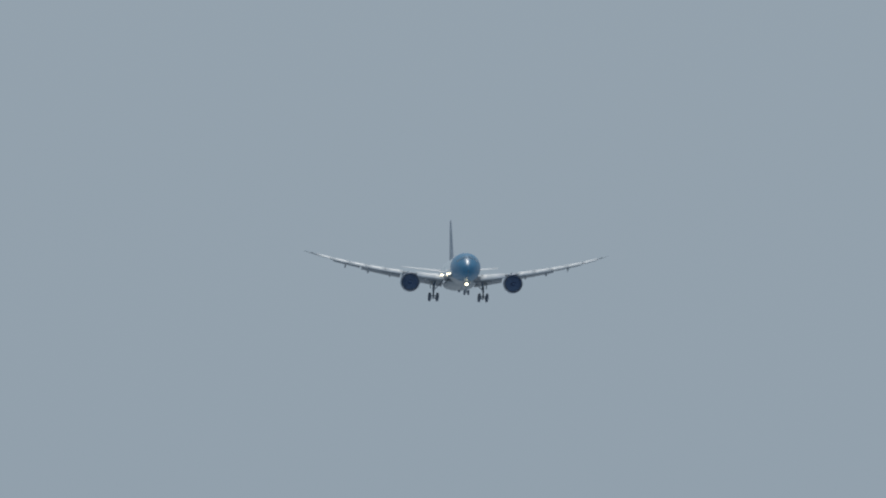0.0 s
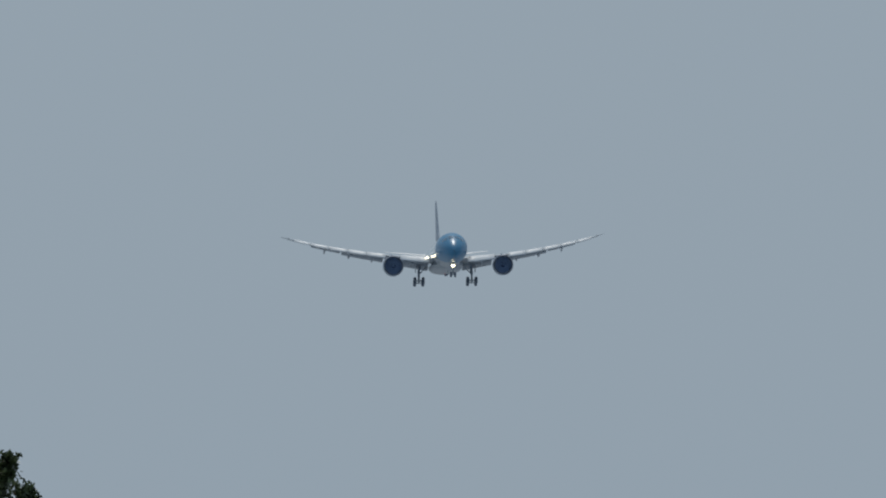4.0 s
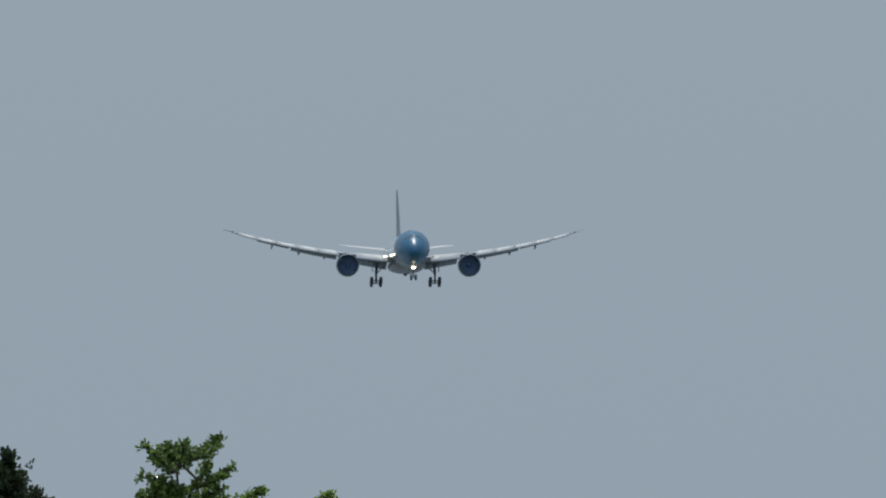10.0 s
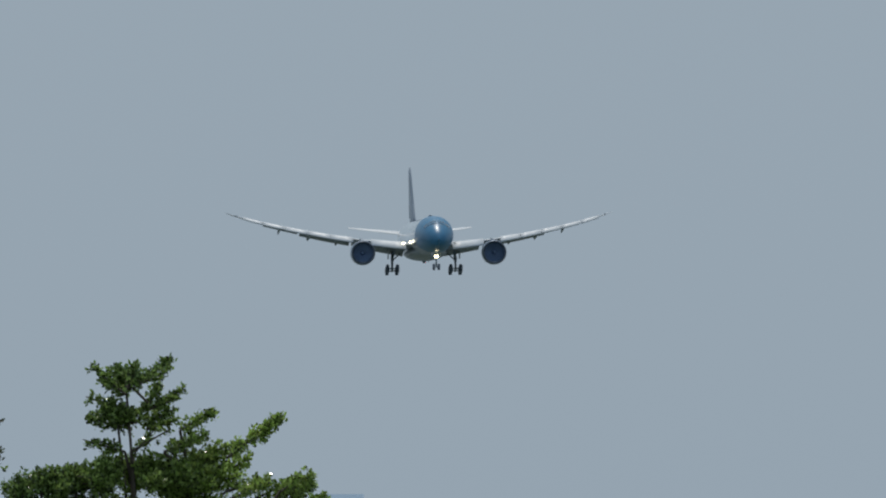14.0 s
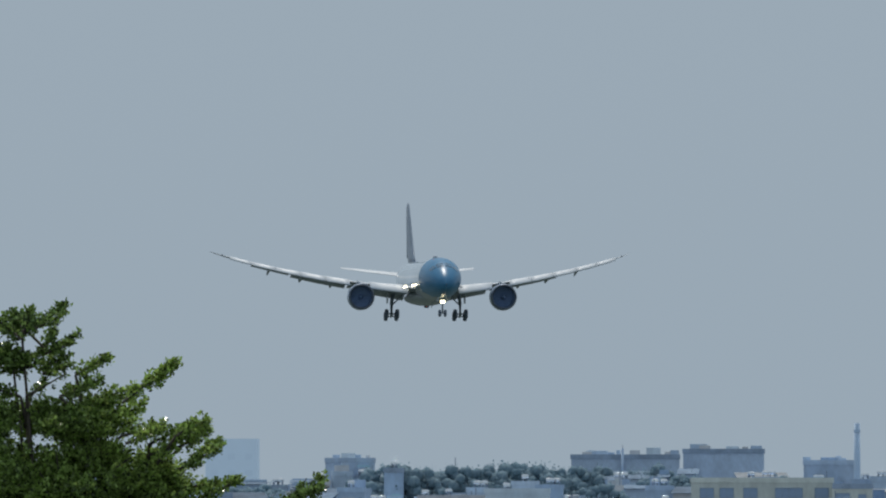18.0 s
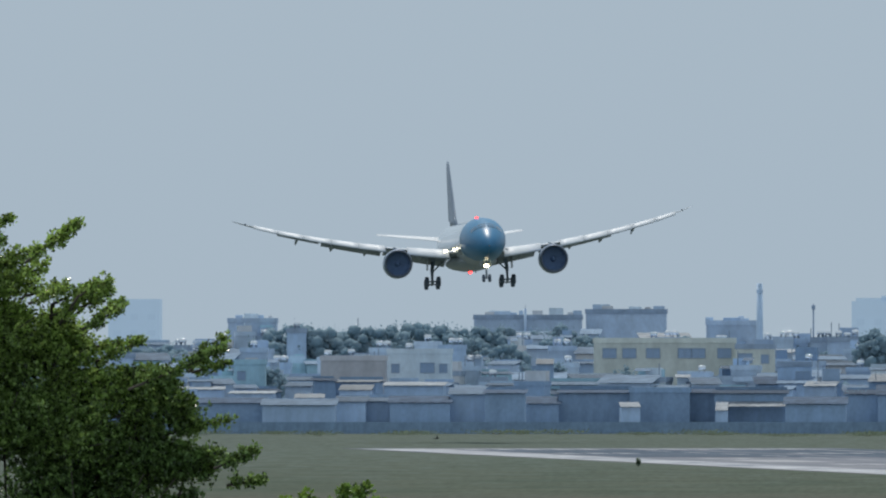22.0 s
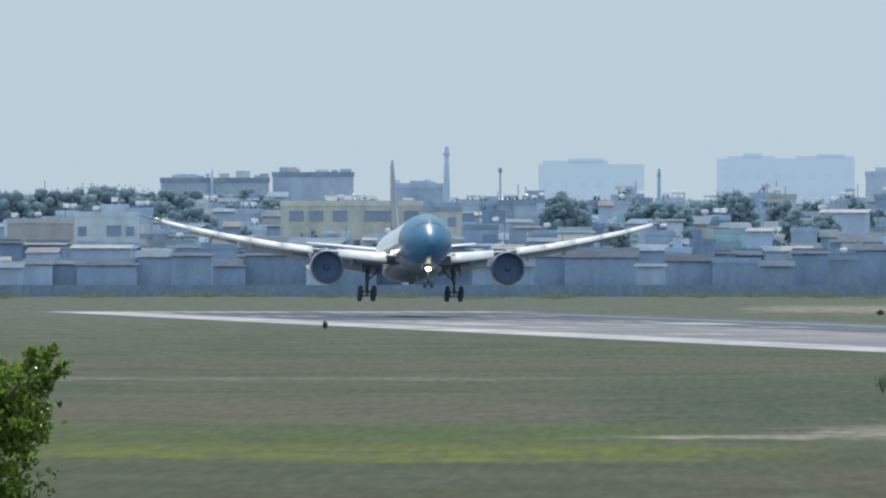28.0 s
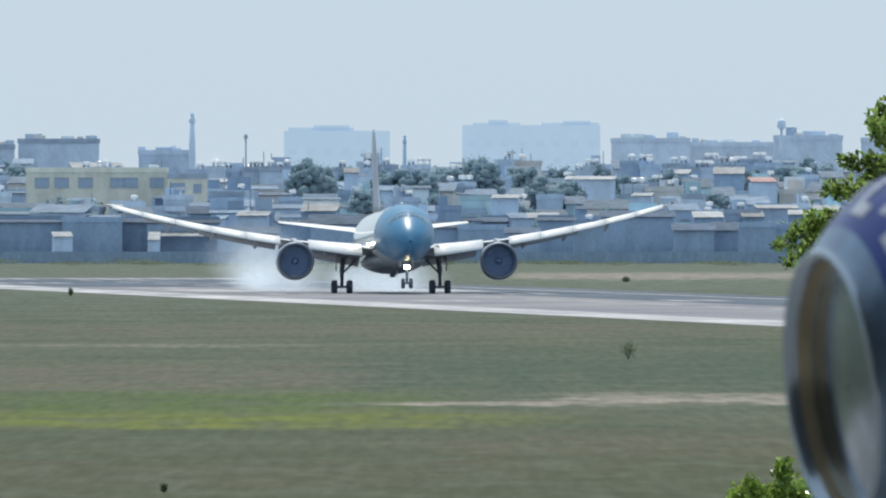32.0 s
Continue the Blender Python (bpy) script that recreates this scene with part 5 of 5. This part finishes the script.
# ---- terrace and the drink can ----
TERRACE = mat("painted_concrete", (0.27, 0.275, 0.28), rough=0.8, vary=0.15, scale=1.5, fine=20, bump=0.002)
can_d = 3.97
floor = band("floor", [(-5, -4), (5, -4), (5, 4.25), (-5, 4.25)], 7.9, TERRACE, 0.25)
tagged(floor, "plain concrete terrace floor", "floor", kind="structure")
parapet = band("wall_front", [(-5, 3.75), (5, 3.75), (5, 4.25), (-5, 4.25)], 8.924, TERRACE, 1.02)
tagged(parapet, "plain rendered parapet of the terrace", "wall", kind="structure")
house_wall = band("wall_below", [(-5, 3.8), (5, 3.8), (5, 4.2), (-5, 4.2)], 7.64, TERRACE, 7.64)
tagged(house_wall, "plain wall under the terrace", "wall", kind="structure")

# Unseen walls and canopy, added to shade the can and darken its reflections.
back_wall = band("wall_back", [(-5, -4.3), (5, -4.3), (5, -4.0), (-5, -4.0)], 10.6, TERRACE, 10.6)
tagged(back_wall, "unseen plain wall added at the terrace's back", "wall", kind="structure")
for sx in (-1, 1):
    side_wall = band("wall_side", [(sx * 5, -4.0), (sx * 5.3, -4.0), (sx * 5.3, 3.7), (sx * 5, 3.7)], 10.6, TERRACE, 10.6)
    tagged(side_wall, "unseen plain wall added beside the terrace", "wall", kind="structure")
canopy = band("ceiling", [(-5.4, -4.4), (5.4, -4.4), (5.4, 3.6), (-5.4, 3.6)], 10.78, mat("dark_canopy_paint", (0.12, 0.13, 0.14), rough=0.7, scale=2), 0.17)
tagged(canopy, "unseen dark canopy added over the terrace to block light", "ceiling", kind="structure")

CAN_BLUE = mat("blue_printed_can", (0.022, 0.050, 0.230), rough=0.3, metal=0.35, vary=0.06, scale=20, fine=200)
# Blue tints, gold and mottling put reflections into the can's bare metal.
CAN_BARE = mat("bare_aluminium", (0.36, 0.45, 0.55), rough=0.2, metal=0.65, vary=0.05, scale=30, fine=300)
CAN_DULL = mat("dull_aluminium", (0.17, 0.27, 0.40), rough=0.38, metal=0.5, vary=0.25, scale=90, fine=400, second=(0.13, 0.20, 0.30))
CAN_GOLD = mat("gold_reflection_aluminium", (0.50, 0.44, 0.30), rough=0.32, metal=0.45, vary=0.1, scale=30, fine=300)
CAN_BASE = mat("reflection_mottled_base", (0.42, 0.50, 0.60), rough=0.14, metal=1.0, vary=0.35, scale=60, fine=300, second=(0.20, 0.25, 0.32))
CAN_WHITE = mat("pale_blue_can_print", (0.36, 0.43, 0.55), rough=0.35, vary=0.04, scale=20, fine=200)


def can():
    """A drink can along its z axis, its base at z = 0; metres."""
    top = empty("drink_can")
    tagged(top, "blue and silver drink can lying on the parapet", "can")

    def turn(name, prof, m, label=""):
        loops = [[(r * math.cos(a), r * math.sin(a), z) for a in [2 * math.pi * k / 64 for k in range(64)]] for z, r in prof]
        return part(name, rings(bmesh.new(), loops, caps=False), m, top, label)
    body = turn("body", [(0.0048, 0.0291), (0.0062, 0.0305), (0.0095, 0.0335), (0.0135, 0.0362), (0.018, 0.0378), (0.022, 0.0383), (0.06, 0.0384), (0.100, 0.0383), (0.106, 0.0365), (0.112, 0.0310), (0.1145, 0.0268)], CAN_BLUE, "blue printed can wall")
    turn("shoulder", [(0.0010, 0.0256), (0.0020, 0.0263), (0.0032, 0.0274), (0.0048, 0.0291)], CAN_DULL, "bare aluminium shoulder")
    turn("base_wall", [(0.0046, 0.0226), (0.0034, 0.0229), (0.0022, 0.0231)], CAN_GOLD, "inner wall of the base with a gold reflection painted in")
    turn("stand_ring", [(0.0022, 0.0231), (0.0012, 0.0234), (0.0003, 0.0240), (0.0, 0.0246), (0.0003, 0.0251), (0.0010, 0.0256)], CAN_BARE, "shiny stand ring")
    turn("end_panel", [(0.0046, 0.0226), (0.0049, 0.0216), (0.0047, 0.0190), (0.0042, 0.0130), (0.0037, 0.0060), (0.0036, 0.0005)], CAN_BASE, "recessed aluminium end panel")
    turn("lid", [(0.1145, 0.0268), (0.1165, 0.0268), (0.1165, 0.0255), (0.111, 0.0235), (0.111, 0.0005)], CAN_BARE, "silver lid")
    prof = [(0.0032, 0.0274), (0.0062, 0.0305), (0.0095, 0.0335), (0.0135, 0.0362), (0.018, 0.0378), (0.022, 0.0383), (0.06, 0.0384)]

    def wall_r(z):
        return float(np.interp(z, [p[0] for p in prof], [p[1] for p in prof])) + 0.00025
    # printed band of rounded white shapes
    for k in range(12):
        a0 = 2 * math.pi * k / 12
        for b0, b1, z0, z1 in ((0.03, 0.10, 0.0068, 0.019), (0.10, 0.34, 0.0165, 0.019), (0.34, 0.41, 0.009, 0.019), (0.10, 0.24, 0.0068, 0.0090)):
            bm = bmesh.new()
            n = 5
            rings(bm, [[(wall_r(z) * math.cos(a0 + b0 + (b1 - b0) * i / n), wall_r(z) * math.sin(a0 + b0 + (b1 - b0) * i / n), z) for i in range(n + 1)] for z in [z0 + (z1 - z0) * j / 6 for j in range(7)]], close=False, caps=False)
            part("print_mark", bm, CAN_WHITE, body, "pale printed shape")
    return top


drink = can()
spot = site(1467 - 784, 360 - 690, can_d)
axis = Vector((0.90, 0.29, 0.10)).normalized()
drink.matrix_basis = Matrix.Translation(spot) @ axis.to_track_quat("Z", "Y").to_matrix().to_4x4()
ledge = band("wall_coping", [(spot.x + 0.085, 3.8), (4.5, 3.8), (4.5, 4.2), (spot.x + 0.085, 4.2)], spot.z - 0.013, TERRACE, 0.08)
tagged(ledge, "raised concrete coping on the parapet", "wall", kind="structure")

# ---- birds ----
FEATHER = mat("dark_feathers", (0.03, 0.034, 0.04), rough=0.7, vary=0.2, scale=20, fine=200)


def bird():
    """A swift-like bird that flies along +x, wings half raised."""
    body = part("bird", tube([(0.10, 0, 0), (0.085, 0, 0.004), (0.05, 0, 0.004), (0.0, 0, 0), (-0.05, 0, 0.002), (-0.09, 0, 0.004)], [0.006, 0.016, 0.022, 0.025, 0.016, 0.004], 10), FEATHER)
    tagged(body, "small dark bird gliding with spread wings", "bird")
    for side in (-1, 1):
        sec = []
        for s, le, ch, z in ((0.02, 0.045, 0.075, 0.01), (0.08, 0.055, 0.065, 0.03), (0.15, 0.020, 0.048, 0.045), (0.21, -0.04, 0.022, 0.05), (0.24, -0.085, 0.006, 0.052)):
            sec.append([(le, side * s, z), (le - ch * 0.4, side * s, z + 0.005), (le - ch, side * s, z), (le - ch * 0.4, side * s, z - 0.003)])
        part("wing", rings(bmesh.new(), sec), FEATHER, body, "long curved wing")
    tl = [[(-0.08, y * 0.012, 0.004 + 0.003 * z), (-0.15, y * 0.045, 0.004 + 0.002 * z)] for y, z in ((-1, 0), (0, 1), (1, 0))]
    part("tail", rings(bmesh.new(), tl, close=False, caps=False), FEATHER, body, "short forked tail")
    return body


bird_a, bird_b, bird_c = bird(), bird(), bird()


TURN_AT = (0, 3.5, 6.5, 8, 9, 10, 11, 12, 13, 14, 17, 17.5, 18, 19, 20, 20.5, 21, 22, 23, 24, 27, 27.5, 28, 29, 30, 30.5, 31, 31.8, 32, 33.2)
TURNS = (-3.75, -2, 0, 0.5, 1.4, 1.6, 2.5, 3, 3.5, 4.5, 6.5, 7, 7.4, 8, 8.6, 9, 9.4, 10, 10.5, 11.5, 13.6, 14, 14.4, 15, 15.6, 16, 16.4, 17, 17.25, 18)


def motions():
    """What moves: the airliner, the two birds and the smoke."""
    walk(jet, [(t, pose(x, y, z, a, b, c)) for t, x, y, z, a, b, c in FLIGHT])
    for ob, y, z in BEACONS:
        walk(ob, [(0.15 * i, pose(0, y, z, 0, 0, 360 * float(np.interp(0.15 * i, TURN_AT, TURNS)) % 360)) for i in range(214)])
    # the wheel trucks hang tilted until they touch down
    for ob, wy in TRUCKS:
        def hang(tilt, drop):
            a = radians(tilt)
            if wy:
                return pose(0, wy * (math.cos(a) - 1), -wy * math.sin(a) - drop)
            return pose(0, 0, -drop) @ Matrix.Translation((0, 0, 0.62)) @ pose(0, 0, 0, -tilt) @ Matrix.Translation((0, 0, -0.62))
        walk(ob, [(0, hang(13, 0.06)), (30.2, hang(13, 0.06)), (30.9, hang(3, 0.0)), (32, hang(0, 0.0))])

    def fly(u, v, roll, head, d=480):
        return Matrix.Translation(site(u - 784, 360 - v, d)) @ pose(0, 0, 0, roll, 0, head)
    walk(bird_a, [(0, fly(-1400, 1800, 0, 20)), (8.4, fly(-800, 140, -20, -20)), (8.8, fly(-755, 64, -35, -30)), (9.0, fly(-739, 36, -42, -32)), (9.2, fly(-681, 3, -50, -15)), (9.4, fly(-567, 17, -62, 15)),
                  (9.5, fly(-496, 35, -66, 10)), (9.7, fly(-342, 91, -66, 5)), (10.2, fly(60, 260, -50, 0)), (11.5, fly(900, 500, -30, 0)), (32, fly(9000, 1200, 0, 0))])
    walk(bird_b, [(0, fly(-9000, 560, 0, 0, 900)), (20.5, fly(-2700, 560, 0, 0, 900)), (21.8, fly(-572, 516, -20, 5, 900)), (22.0, fly(-232, 475, -25, 10, 900)), (22.3, fly(86, 378, -60, 0, 900)), (22.5, fly(275, 389, -60, 0, 900)),
                  (22.7, fly(470, 385, -40, 0, 900)), (22.8, fly(562, 366, -20, 0, 900)), (24.0, fly(1900, 330, 0, 0, 900)), (32, fly(9000, 300, 0, 0, 900))])
    walk(bird_c, [(0, fly(-15000, -140, 0, 0, 2200)), (16.8, fly(-247, -153, -20, 0, 2200)), (17.0, fly(-63, -163, -50, 0, 2200)), (17.1, fly(16, -169, -30, 0, 2200)), (32, fly(13100, -200, 0, 0, 2200))])
    for i, ob in enumerate(BIG):
        # rises behind the wheels and drifts to the left
        x0, y0 = along(52 - 6 * (i // 2), -4.9 if i % 2 else 4.9)
        t0 = 30.65 + 0.12 * (i // 2)
        far, up = ((-2.0, 1.6), (-5.5, 3.6), (-1.2, 1.2), (-4.2, 2.6), (-2.6, 1.8), (-3.4, 2.2), (-0.5, 1.0), (-2.2, 1.4))[i]
        walk(ob, [(0, pose(x0, y0 + 6, -5.8)), (t0, pose(x0, y0 + 6, -5.8)), (t0 + 0.35, pose(x0 + 0.2 * far, y0 + 7, 0.6)), (t0 + 0.9, pose(x0 + 0.62 * far, y0 + 9, up)), (33.5, pose(x0 + far, y0 + 10, 1.3 * up))])
    for i, ob in enumerate(SMALL):
        x0, y0 = along(70 - 7 * (i // 2), -4.9 if i % 2 else 4.9)
        t0 = 30.4 + 0.12 * (i // 2)
        walk(ob, [(0, pose(x0, y0 + 9, -2.8)), (t0, pose(x0, y0 + 9, -2.8)), (t0 + 0.2, pose(x0 - 0.2, y0 + 9.5, 0.9)), (t0 + 1.2, pose(x0 - 2.5, y0 + 11, 1.5)), (33.5, pose(x0 - 4, y0 + 12, 1.8))])


motions()
